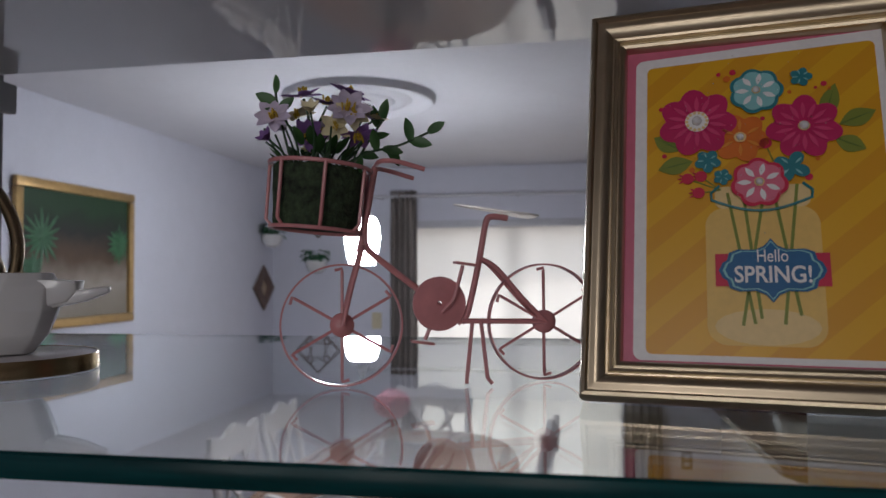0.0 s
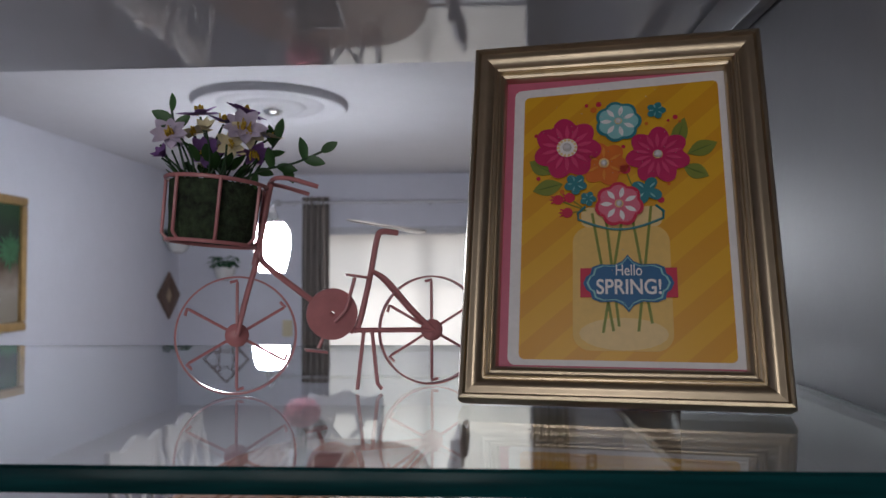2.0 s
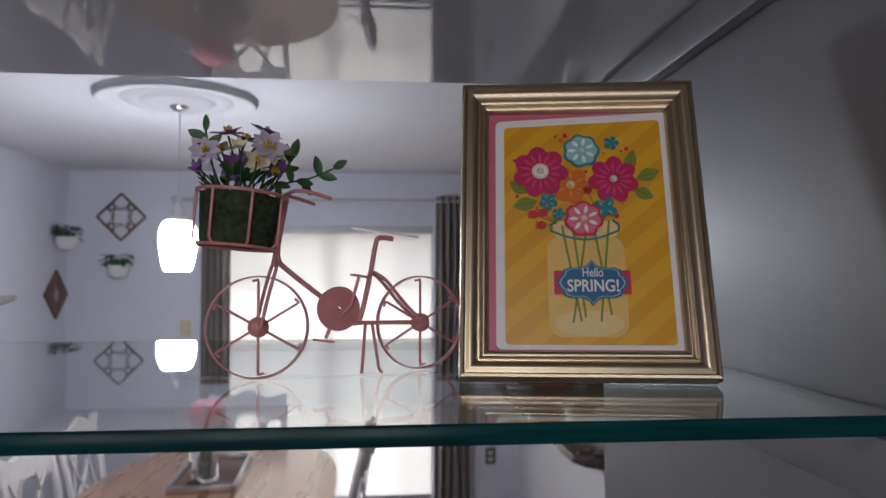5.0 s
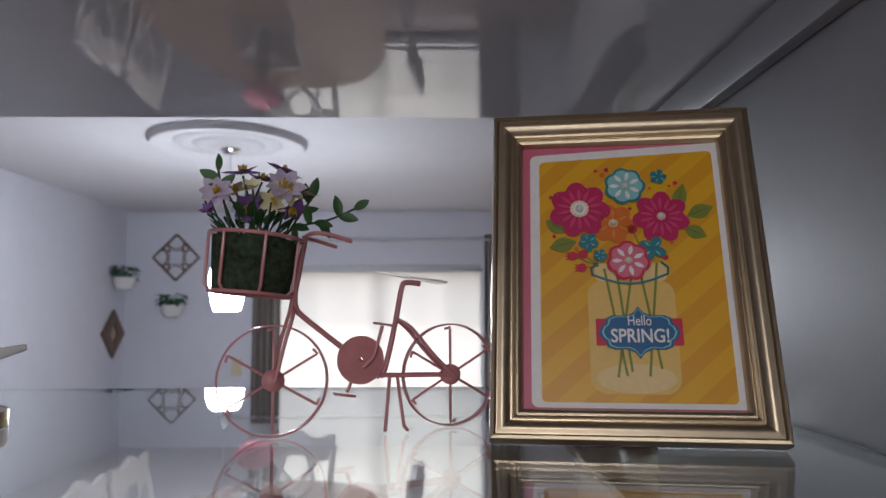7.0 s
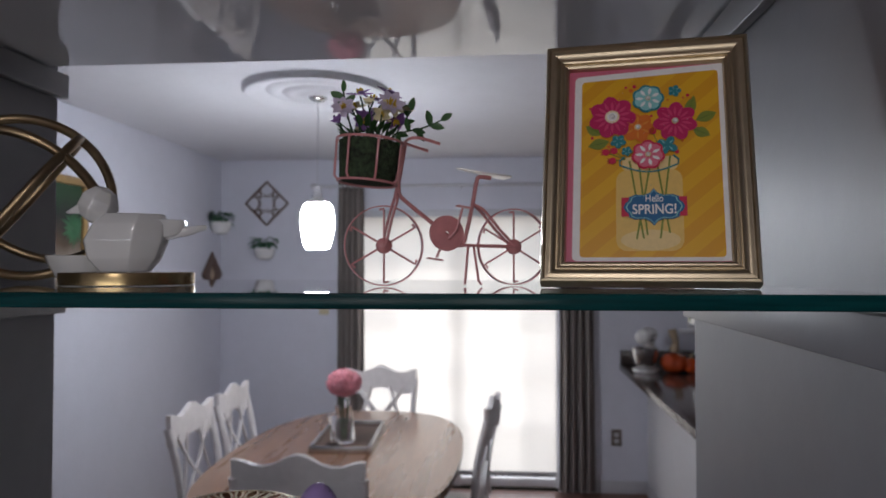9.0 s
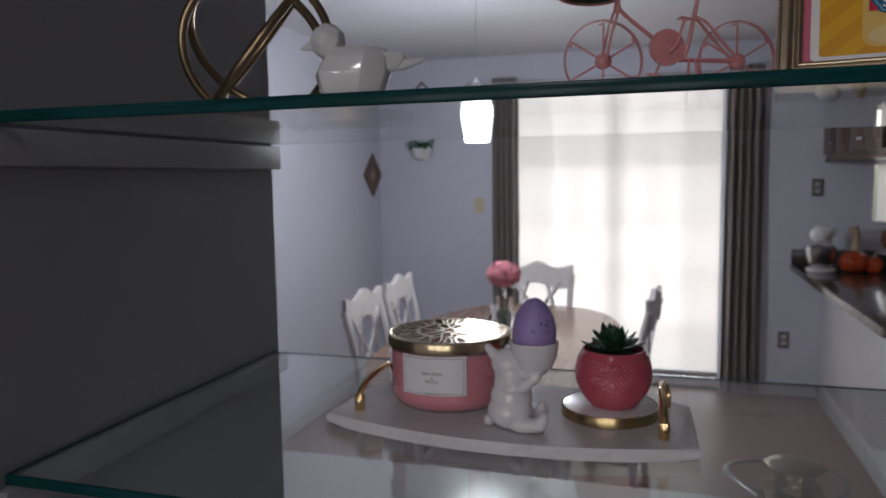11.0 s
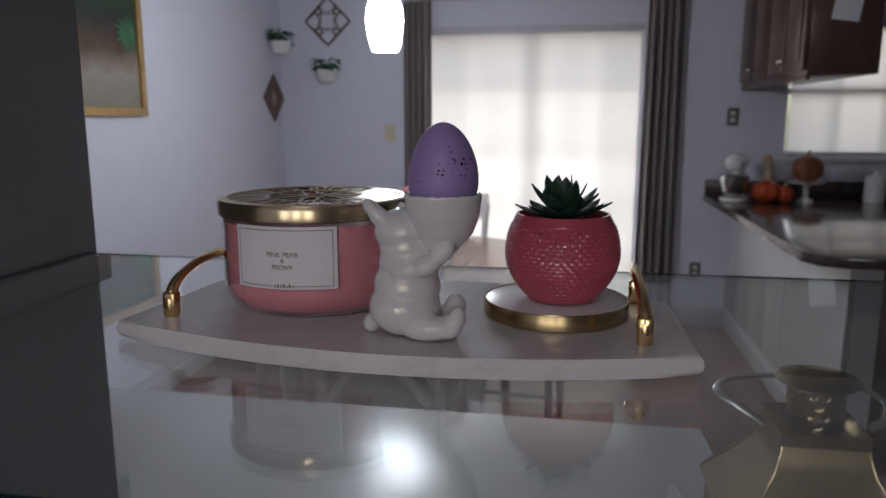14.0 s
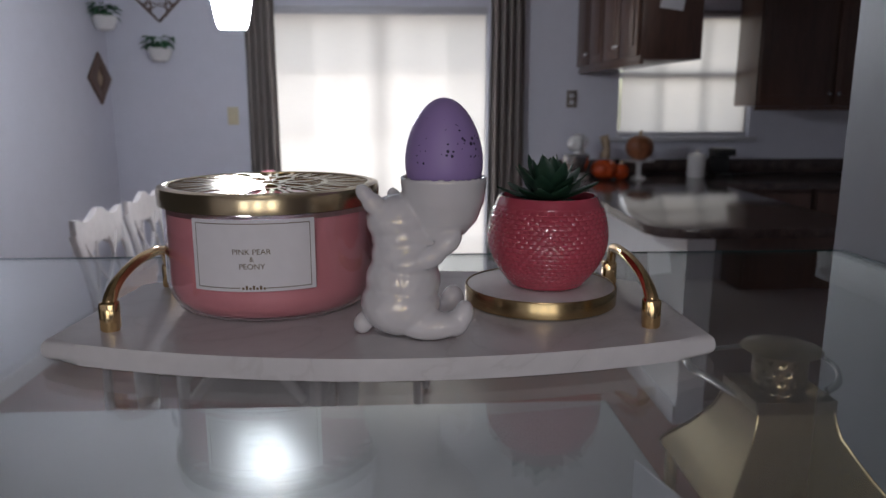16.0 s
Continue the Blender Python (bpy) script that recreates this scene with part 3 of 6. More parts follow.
# lattice diamond on the back wall
ld = thing("lattice_decor", "dark wooden diamond lattice hanging on the wall", "wall decor", pose(-1.845, 5.1, 1.905), "wall decor")
Rz = 0.162
dm = [(Rz, 0), (0, Rz), (-Rz, 0), (0, -Rz)]
for i in range(4):
    a, b = dm[i], dm[(i + 1) % 4]
    part("frame_bar", rod([(a[0], -0.012, a[1]), (b[0], -0.012, b[1])], 0.008, 4), M_WOODDECO, ld)
for sx in (-1, 1):
    part("lattice_bar", rod([(sx * 0.05, -0.012, -0.125), (sx * 0.05, -0.012, 0.125)], 0.004, 4), M_WOODDECO, ld)
    part("lattice_bar", rod([(-0.125, -0.012, sx * 0.05), (0.125, -0.012, sx * 0.05)], 0.004, 4), M_WOODDECO, ld)
    part("lattice_curve", rod(spline([(sx * 0.1, -0.012, -0.075), (sx * 0.06, -0.012, 0), (sx * 0.1, -0.012, 0.075)], 6), 0.004, 4), M_WOODDECO, ld)
    part("lattice_curve", rod(spline([(-0.075, -0.012, sx * 0.1), (0, -0.012, sx * 0.06), (0.075, -0.012, sx * 0.1)], 6), 0.004, 4), M_WOODDECO, ld)
for sx in (-1, 1):
    for sz in (-1, 1):
        part("lattice_ring", rod(ring_points((sx * 0.062, -0.012, sz * 0.062), 0.020, 20), 0.0032, 4, closed=True), M_WOODDECO, ld)
# narrow carved diamond on the side wall
nd = thing("carved_diamond", "narrow dark wooden carved diamond plaque on the wall", "wall decor", pose(-2.2, 4.915, 1.376, 0, 0, 90), "wall decor")
out_, in_ = [(0.172, 0), (0, 0.162), (-0.172, 0), (0, -0.162)], [(0.055, 0), (0, 0.075), (-0.055, 0), (0, -0.075)]
bm = bmesh.new()
for i in range(4):
    a, b, c, d = out_[i], out_[(i + 1) % 4], in_[(i + 1) % 4], in_[i]
    slab(bm, [a, b, c, d], 0.003, 0.018, pose(0, 0, 0, 90, 0, 0), bevel=0.002)
part("plaque", bm, M_WOODDECO, nd)
M_CANE = material("pale_cane", (0.40, 0.30, 0.2), 0.6, vary=0.3, scale=80)
part("inset", slab(bmesh.new(), in_, 0.002, 0.008, pose(0, 0, 0, 90, 0, 0)), M_CANE, nd, "pale woven inset")


def wall_planter(m, label, seed):
    rnd = random.Random(seed)
    w = thing("wall_planter", label, "planter", m, "wall planters")
    part("pot", lathe(bmesh.new(), [(0.02, -0.09), (0.05, -0.08), (0.07, -0.045), (0.076, 0.0), (0.07, 0.0), (0.0, -0.012)], 28, pose(0, -0.078, 0)), M_CERAMIC, w)
    bm = bmesh.new()
    for k in range(46):
        a, t = rnd.uniform(0, 360), rnd.uniform(5, 60)
        r = rnd.uniform(0.02, 0.10)
        petal(bm, pose(0.9 * r * math.cos(radians(a)), -0.078 + 0.5 * r * math.sin(radians(a)), rnd.uniform(0.0, 0.07), 0, -t + 40, a), rnd.uniform(0.035, 0.06), rnd.uniform(0.03, 0.045), -0.3, 3)
    part("foliage", bm, M_IVY, w)
    return w


wall_planter(pose(-1.835, 5.1, 1.57), "white half-round wall planter with green ivy", 3)
wall_planter(pose(-2.2, 4.90, 1.755, 0, 0, 90), "white half-round wall planter with trailing greenery in the corner", 8)


def wall_plate(x, z, mat, label, cat, toggle):
    p = thing(cat.replace(" ", "_"), label, cat, pose(x, 5.1, z))
    part("plate", boxed(-0.036, 0.036, -0.008, -0.001, -0.058, 0.058, 0.003), mat, p)
    if toggle:
        part("toggle", boxed(-0.006, 0.006, -0.02, -0.007, -0.012, 0.012, 0.002), mat, p)
    else:
        for z2 in (-0.022, 0.022):
            part("socket", boxed(-0.016, 0.016, -0.011, -0.007, z2 - 0.014, z2 + 0.014, 0.003), M_TRIM, p)


M_TAUPE = material("taupe_plate", (0.16, 0.13, 0.11), 0.4, vary=0.05)
wall_plate(-1.406, 1.135, M_IVORY, "ivory plastic light switch plate on the wall", "light switch", True)
wall_plate(0.897, 1.247, M_TAUPE, "taupe outlet plate on the kitchen wall", "wall outlet", False)
wall_plate(0.721, 0.213, M_TAUPE, "taupe outlet plate low on the wall", "wall outlet", False)

# ---- kitchen ----
CT = F + 0.915
pb = thing("peninsula_base", "white painted peninsula base with dark wooden end", "cabinet", pose(0, 0, F))
part("side_wall", boxed(0.94, 1.06, 3.02, 5.096, 0, 0.87), M_WHITE, pb)
part("cabinet_body", boxed(1.062, 1.62, 3.04, 5.09, 0.1, 0.87, 0.003), M_DARKWOOD, pb)
part("skirting", boxed(0.925, 0.938, 3.02, 5.08, 0, 0.09, 0.003), M_TRIM, pb)
for y in (3.3, 3.9, 4.5):
    part("kick_board", boxed(1.09, 1.6, y, y + 0.5, 0.002, 0.098), M_BLACK, pb)
ctop = [(0.745, 5.09), (0.745, 2.99), (0.785, 2.90), (0.87, 2.86), (1.66, 2.86), (1.66, 4.44), (3.58, 4.44), (3.58, 5.09)]
solid("countertop", slab(bmesh.new(), ctop, CT - 0.04, CT, bevel=0.002), M_STONE, "dark speckled stone countertop of the kitchen peninsula", "countertop")
solid("backsplash", boxed(0.75, 3.58, 5.075, 5.098, CT + 0.001, CT + 0.10, 0.003), M_STONE, "dark stone upstand along the kitchen wall", "backsplash", kind="structure")
for i, x in enumerate((1.70, 2.33, 2.96)):
    lc = thing("base_cabinet", "dark wooden kitchen base cabinet with two doors", "cabinet", pose(x, 4.47, F), "base cabinets")
    part("body", boxed(0, 0.61, 0.02, 0.6, 0.1, 0.87, 0.002), M_DARKWOOD, lc)
    for k in (0, 1):
        d = part("door", boxed(0.01 + k * 0.3, 0.3 + k * 0.3, 0.0, 0.019, 0.12, 0.85, 0.004), M_DARKWOOD, lc)
        part("knob", lathe(bmesh.new(), [(0.005, 0), (0.006, 0.012), (0.014, 0.02), (0.01, 0.028), (0.0, 0.03)], 12, pose(0.27 + k * 0.07, 0.0, 0.78, 90)), M_STEEL, d)


def wall_cabinet(m, w, h, d, doors, label):
    """An upper cabinet; its front is local -y, its foot local z = 0."""
    c = thing("wall_cabinet", label, "cabinet", m, "wall cabinets")
    part("body", boxed(0, w, 0.0, d, 0, h, 0.002), M_DARKWOOD, c)
    part("light_rail", boxed(0, w, -0.004, 0.016, -0.025, -0.001, 0.002), M_DARKWOOD, c)
    dw = w / doors
    for k in range(doors):
        dr = part("door", boxed(k * dw + 0.012, (k + 1) * dw - 0.012, -0.02, -0.001, 0.02, h - 0.02, 0.003), M_DARKWOOD, c)
        part("raised_panel", boxed(k * dw + 0.06, (k + 1) * dw - 0.06, -0.027, -0.0195, 0.07, h - 0.07, 0.005), M_DARKWOOD, dr)
        part("knob", lathe(bmesh.new(), [(0.004, 0), (0.005, 0.012), (0.013, 0.02), (0.009, 0.027), (0.0, 0.029)], 12, pose(k * dw + (dw - 0.03 if k % 2 == 0 else 0.03), -0.02, 0.08, 90)), M_STEEL, dr)
    return c


wall_cabinet(pose(0.94, 5.095, 1.44, 0, 0, -90), 1.315, CEIL - 1.442, 0.31, 4, "dark brown wooden wall cabinet hung over the peninsula")
wall_cabinet(pose(2.035, 4.78, 1.20), 1.5, CEIL - 1.202, 0.31, 3, "dark brown wooden wall cabinet beside the kitchen window")
pp = boxed(-0.06, 0.06, -0.0015, 0.0, -0.09, 0.09)
for v in pp.verts:
    v.co.y -= 0.012 * (v.co.z + 0.09)
solid("paper_note", pp, M_WHITE, "white paper note pinned to the cabinet end", "paper", pose(1.095, 3.777, 1.77, 0, 8, 0))

mx = thing("stand_mixer", "white stand mixer with steel bowl on the counter", "mixer", pose(0.87, 4.76, CT, 0, 0, -22) @ Matrix.Diagonal((0.8, 0.8, 0.8, 1)))
part("foot", slab(bmesh.new(), [(0.11 * math.cos(a * 0.3927), 0.17 * math.sin(a * 0.3927)) for a in range(16)], 0, 0.03, bevel=0.01), M_CERAMIC, mx)
part("column", lathe(bmesh.new(), [(0.055, 0.03), (0.05, 0.12), (0.045, 0.24)], 20, pose(0, 0.11, 0)), M_CERAMIC, mx)
part("head", rod(spline([(0, 0.18, 0.29), (0, 0.08, 0.30), (0, -0.06, 0.30), (0, -0.16, 0.285)], 5), [0.03] + [0.065] * 13 + [0.05, 0.03], 16), M_CERAMIC, mx)
part("bowl", lathe(bmesh.new(), [(0.05, 0.035), (0.08, 0.06), (0.105, 0.14), (0.11, 0.20), (0.105, 0.20), (0.0, 0.05)], 28, pose(0, -0.07, 0)), M_STEEL, mx)
part("band", lathe(bmesh.new(), [(0.067, -0.01), (0.067, 0.01)], 20, pose(0, 0.0, 0.30, 90)), M_STEEL, mx)


def pumpkin(bm, r, h, z0, lobes=8, m=None):
    rings = []
    for k in range(11):
        t = math.pi * k / 10
        rr, z = r * math.sin(t) ** 0.8, z0 + h * (1 - math.cos(t)) / 2
        ring = []
        for i in range(48):
            a = 2 * math.pi * i / 48
            q = max(rr, 1e-4) * (1 + 0.10 * abs(math.sin(lobes * a / 2)) - 0.05)
            p = Vector((q * math.cos(a), q * math.sin(a), z))
            ring.append(m @ p if m is not None else p)
        rings.append(ring)
    return grid_skin(bm, rings)


op = thing("orange_pumpkin", "orange glass pumpkin with a pale stem on the counter", "pumpkin", pose(1.04, 4.72, CT))
part("body", pumpkin(bmesh.new(), 0.085, 0.13, 0.0), M_ORANGE, op)
part("stem", rod(spline([(0, 0, 0.135), (0.01, 0, 0.2), (-0.01, 0, 0.28)], 4), [0.03] * 3 + [0.024] * 3 + [0.028] * 3, 10), M_CANE, op)
cs = thing("cake_stand", "white ceramic cake stand on the kitchen counter", "cake stand", pose(1.28, 4.76, CT))
part("foot", lathe(bmesh.new(), [(0.05, 0), (0.05, 0.008), (0.02, 0.025), (0.018, 0.09), (0.03, 0.11), (0.0, 0.112)], 24), M_CERAMIC, cs)
part("plate", lathe(bmesh.new(), [(0.0, 0.112), (0.10, 0.113), (0.11, 0.125), (0.104, 0.125), (0.0, 0.12)], 32), M_CERAMIC, cs)
op2 = thing("orange_pumpkin", "small bright orange glazed pumpkin on the counter", "pumpkin", pose(1.145, 4.70, CT))
part("body", pumpkin(bmesh.new(), 0.05, 0.10, 0.0), M_ORANGE, op2)
part("stem", rod([(0, 0, 0.096), (0.005, 0, 0.125)], [0.012, 0.008], 8), M_CANE, op2)
rp = thing("rust_pumpkin", "rust-brown pumpkin on the cake stand", "pumpkin", pose(1.28, 4.76, CT + 0.121))
part("body", pumpkin(bmesh.new(), 0.085, 0.16, 0.0), M_RUST, rp)
part("stem", rod([(0, 0, 0.155), (0.006, 0, 0.19)], [0.014, 0.009], 8), M_CANE, rp)
for x, r, h in ((1.69, 0.06, 0.135),):
    cn = thing("canister", "white ceramic canister with lid on the counter", "canister", pose(x, 4.82, CT), "canisters")
    part("body", lathe(bmesh.new(), [(r * 0.95, 0), (r, 0.01), (r, h), (r * 0.9, h + 0.004)], 28), M_CERAMIC, cn)
    part("lid", lathe(bmesh.new(), [(r * 1.02, h + 0.004), (r * 1.02, h + 0.018), (r * 0.3, h + 0.024), (0.012, h + 0.03), (0.016, h + 0.045), (0.0, h + 0.05)], 28), M_CERAMIC, cn)
cm = thing("coffee_maker", "black coffee maker on the kitchen counter", "coffee maker", pose(1.88, 4.84, CT) @ Matrix.Diagonal((0.8, 0.8, 0.7, 1)))
part("body", boxed(-0.08, 0.08, -0.06, 0.12, 0, 0.03, 0.006), M_BLACK, cm)
part("tower", boxed(-0.08, 0.08, 0.05, 0.12, 0.031, 0.2, 0.006), M_BLACK, cm)
part("head", boxed(-0.08, 0.08, -0.06, 0.12, 0.201, 0.27, 0.01), M_BLACK, cm)
fv = boxed(-0.16, 0.16, -0.06, 0.06, 0, 0.006, 0.002)
solid("floor_vent", fv, M_WOODDECO, "dark metal floor vent near the wall", "vent", pose(0.45, 4.62, F))

# ---- upper shelf: picture frame with spring card ----
def printed(name, c1, c2, freq, rough=0.35):
    """Card stock printed with soft diagonal stripes."""
    m = bpy.data.materials.new(name)
    m.use_nodes = True
    n, l = m.node_tree.nodes, m.node_tree.links
    tc, mp, wv, ramp = n.new("ShaderNodeTexCoord"), n.new("ShaderNodeMapping"), n.new("ShaderNodeTexWave"), n.new("ShaderNodeValToRGB")
    mp.inputs["Rotation"].default_value = (0, radians(42), 0)
    wv.wave_profile = "SIN"
    wv.bands_direction = "Z"
    wv.inputs["Scale"].default_value, wv.inputs["Distortion"].default_value, wv.inputs["Detail"].default_value = freq, 0.3, 1
    ramp.color_ramp.elements[0].position, ramp.color_ramp.elements[0].color = 0.47, (*c1, 1)
    ramp.color_ramp.elements[1].position, ramp.color_ramp.elements[1].color = 0.53, (*c2, 1)
    l.new(tc.outputs["Object"], mp.inputs[0]), l.new(mp.outputs[0], wv.inputs["Vector"]), l.new(wv.outputs["Fac"], ramp.inputs[0])
    l.new(ramp.outputs[0], n["Principled BSDF"].inputs["Base Color"])
    n["Principled BSDF"].inputs["Roughness"].default_value = rough
    return m


def ink(name, c, rough=0.4):
    return material(name, c, rough, vary=0.06, scale=300)


M_YELLOW = printed("yellow_stripes", (0.78, 0.41, 0.012), (0.72, 0.335, 0.01), 15.5)
I_MAG, I_PINK, I_ORG = ink("ink_magenta", (0.52, 0.008, 0.10)), ink("ink_pink", (0.72, 0.16, 0.24)), ink("ink_orange", (0.70, 0.16, 0.012))
I_TEAL, I_AQUA, I_GREEN = ink("ink_teal", (0.02, 0.20, 0.23)), ink("ink_aqua", (0.25, 0.55, 0.55)), ink("ink_green", (0.20, 0.24, 0.03))
I_WHITE, I_BLUE, I_RED = ink("ink_white", (0.85, 0.82, 0.80)), ink("ink_blue", (0.008, 0.12, 0.28)), ink("ink_red", (0.60, 0.012, 0.06))
I_CREAM = ink("ink_cream", (0.80, 0.52, 0.14))
I_CREAM2 = ink("ink_pale_cream", (0.82, 0.60, 0.27))
I_ORANGE2 = ink("ink_light_orange", (0.76, 0.27, 0.03))
I_VEIN = ink("ink_dark_green", (0.10, 0.16, 0.02))
I_ROSE = ink("pink_paper", (0.62, 0.14, 0.22))
I_PALEPINK = ink("ink_light_pink", (0.66, 0.05, 0.17))

FW, FH, MW = 0.1585, 0.2065, 0.0187
pf = thing("picture_frame", "champagne gold frame holding a yellow spring flower card", "picture frame", pose(0.0555, 0.4150, A + 0.0005, 0, 0, -9.5) @ pose(0, 0, 0, -17.0, 0, 0))
moulding = [(0.0, 0.0), (0.0, -0.013), (0.0012, -0.0152), (0.003, -0.0155), (0.0042, -0.0138), (0.0052, -0.0138), (0.007, -0.0142), (0.0105, -0.0128), (0.0128, -0.0105), (0.0136, -0.0105), (0.0144, -0.0112), (0.0158, -0.0108), (0.0164, -0.0085), (0.0172, -0.0085), (0.018, -0.009), (0.0196, -0.0082), (0.0205, -0.006), (0.0205, 0.0)]


def frame_bar(length, m):
    """A mitred bar; the moulding's outside lies on local z = 0, its inside higher."""
    bm = bmesh.new()
    rings = []
    for s in (-1, 1):
        rings.append([m @ Vector((s * (length / 2 - u * MW / 0.0205), d, u * MW / 0.0205)) for u, d in moulding])
    grid_skin(bm, rings)
    bmesh.ops.recalc_face_normals(bm, faces=bm.faces)
    return bm


part("bottom_rail", frame_bar(FW, pose(0, 0, 0)), M_FRAMEGOLD, pf)
part("top_rail", frame_bar(FW, pose(0, 0, FH, 0, 180, 0)), M_FRAMEGOLD, pf)
part("left_stile", frame_bar(FH, pose(-FW / 2, 0, FH / 2, 0, 90, 0)), M_FRAMEGOLD, pf)
part("right_stile", frame_bar(FH, pose(FW / 2, 0, FH / 2, 0, -90, 0)), M_FRAMEGOLD, pf)
M_BACK = material("black_board", (0.03, 0.03, 0.03), 0.8)
part("backing_board", boxed(-FW / 2 + 0.004, FW / 2 - 0.004, 0.001, 0.004, 0.004, FH - 0.004), M_BACK, pf)
part("easel_leg", slab(bmesh.new(), [(-0.03, 0.17), (0.03, 0.17), (0.045, 0.012), (-0.015, 0.012)], 0, 0.003, pose(0, 0.006, 0.0, 66, 0, 0) @ pose(0, 0, 0, 0, 0, 0)), M_BACK, pf)
part("pink_mat", boxed(-FW / 2 + 0.014, FW / 2 - 0.014, -0.0032, -0.002, 0.014, FH - 0.014), I_ROSE, pf)

OW, OH = FW - 2 * MW, FH - 2 * MW


def cp(u, v):
    """A place on the card, from the opening's left and top, each 0 to 1."""
    return (-OW / 2 + u * OW, MW + (1 - v) * OH)


def flat(name, outline, level, mat, parent, label=""):
    """A thin printed shape on the card."""
    y = -0.0034 - 0.00022 * level
    bm = bmesh.new()
    f = [bm.verts.new((x, y, z)) for x, z in outline]
    g = [bm.verts.new((x, y + 0.0002, z)) for x, z in outline]
    bm.faces.new(f)
    for i in range(len(f)):
        j = (i + 1) % len(f)
        bm.faces.new((f[i], g[i], g[j], f[j]))
    bmesh.ops.recalc_face_normals(bm, faces=bm.faces)
    bmesh.ops.triangulate(bm, faces=[fc for fc in bm.faces if len(fc.verts) > 4])
    return part(name, bm, mat, parent, label, flat=True)


def rounded(x0, x1, z0, z1, r, n=6):
    o = []
    for cx, cz, a0 in ((x1 - r, z1 - r, 0), (x0 + r, z1 - r, 90), (x0 + r, z0 + r, 180), (x1 - r, z0 + r, 270)):
        for k in range(n + 1):
            a = radians(a0 + 90 * k / n)
            o.append((cx + r * math.cos(a), cz + r * math.sin(a)))
    return o


x0, z1 = cp(0.038, 0.032)
x1, z0 = cp(1.03, 0.992)


def skew(o, x0, x1, z0, z1, rise):
    """Lifts the upper edge of an outline towards one side."""
    return [(x, z + rise * (x - x0) / (x1 - x0) * (z - z0) / (z1 - z0)) for x, z in o]


card = flat("card", skew(rounded(x0, x1, z0, z1, 0.004), x0, x1, z0, z1, 0.0055), 0, I_WHITE, pf, "white card with rounded corners")
x0, z1 = cp(0.086, 0.062)
x1, z0 = cp(0.970, 0.974)
flat("yellow_panel", skew(rounded(x0, x1, z0, z1, 0.003), x0, x1, z0, z1, 0.0045), 1, M_YELLOW, card)


def blossom(c, r, petals, depth, n=60, turn=0.0, sharp=1.0):
    o = []
    for i in range(n):
        a = 2 * math.pi * i / n
        q = r * (1 - depth + depth * abs(math.cos(petals * (a + turn) / 2)) ** sharp)
        o.append((c[0] + q * math.cos(a), c[1] + q * math.sin(a)))
    return o


def disc(c, r, n=20):
    return blossom(c, r, 1, 0.0, n)


def leaf_shape(c, length, width, deg):
    o = []
    for s in (1, -1):
        for k in range(8):
            t = k / 7 if s > 0 else 1 - k / 7
            if (s < 0 and k in (0, 7)):
                continue
            o.append((t * length, s * width / 2 * math.sin(math.pi * t)))
    a = radians(deg)
    return [(c[0] + x * math.cos(a) - z * math.sin(a), c[1] + x * math.sin(a) + z * math.cos(a)) for x, z in o]


# jar of the card
x0, z1 = cp(0.315, 0.545)
x1, z0 = cp(0.728, 0.945)
flat("printed_jar", rounded(x0, x1, z0, z1, 0.009), 2, I_CREAM, card)
flat("jar_base", [(cp(0.525, 0.893)[0] + 0.0222 * math.cos(a / 20 * 2 * math.pi), cp(0.525, 0.893)[1] + 0.0085 * math.sin(a / 20 * 2 * math.pi)) for a in range(20)], 3, I_CREAM2, card)
x0, z1 = cp(0.352, 0.48)
x1, z0 = cp(0.70, 0.548)
flat("jar_neck", rounded(x0, x1, z0, z1, 0.004), 3, I_CREAM2, card)
for a, b in (((0.40, 0.50), (0.485, 0.885)), ((0.455, 0.48), (0.508, 0.87)), ((0.535, 0.50), (0.442, 0.89)), ((0.57, 0.50), (0.643, 0.86)), ((0.655, 0.48), (0.587, 0.885))):
    p, q = Vector(cp(*a)), Vector(cp(*b))
    d = (q - p).normalized().orthogonal() * 0.0007
    flat("printed_stem", [tuple(p + d), tuple(q + d), tuple(q - d), tuple(p - d)], 4, I_GREEN, card)
wire = [(*cp(0.340 + 0.365 * k / 14, 0.522 + 0.036 * math.sin(math.pi * k / 14)),) for k in range(15)]
wire = [cp(0.37, 0.478)] + [cp(0.338, 0.50)] + wire + [cp(0.708, 0.50)] + [cp(0.675, 0.478)]
part("jar_wire", rod([(x, -0.0047, z) for x, z in wire], 0.0007, 5), I_TEAL, card)
for (u, v), (u2, v2), wd in (((0.225, 0.356), (0.115, 0.308), 0.0095), ((0.270, 0.394), (0.133, 0.417), 0.0098), ((0.765, 0.29), (0.816, 0.17), 0.0085), ((0.82, 0.302), (0.95, 0.265), 0.0095), ((0.80, 0.345), (0.905, 0.383), 0.0090)):
    p, q = Vector(cp(u, v)), Vector(cp(u2, v2))
    lf = flat("printed_leaf", leaf_shape(tuple(p), (q - p).length, wd, math.degrees(math.atan2(q.y - p.y, q.x - p.x))), 4, I_GREEN, card)
    flat("leaf_vein", leaf_shape(tuple(p), (q - p).length * 0.85, 0.0006, math.degrees(math.atan2(q.y - p.y, q.x - p.x))), 5, I_VEIN, lf)
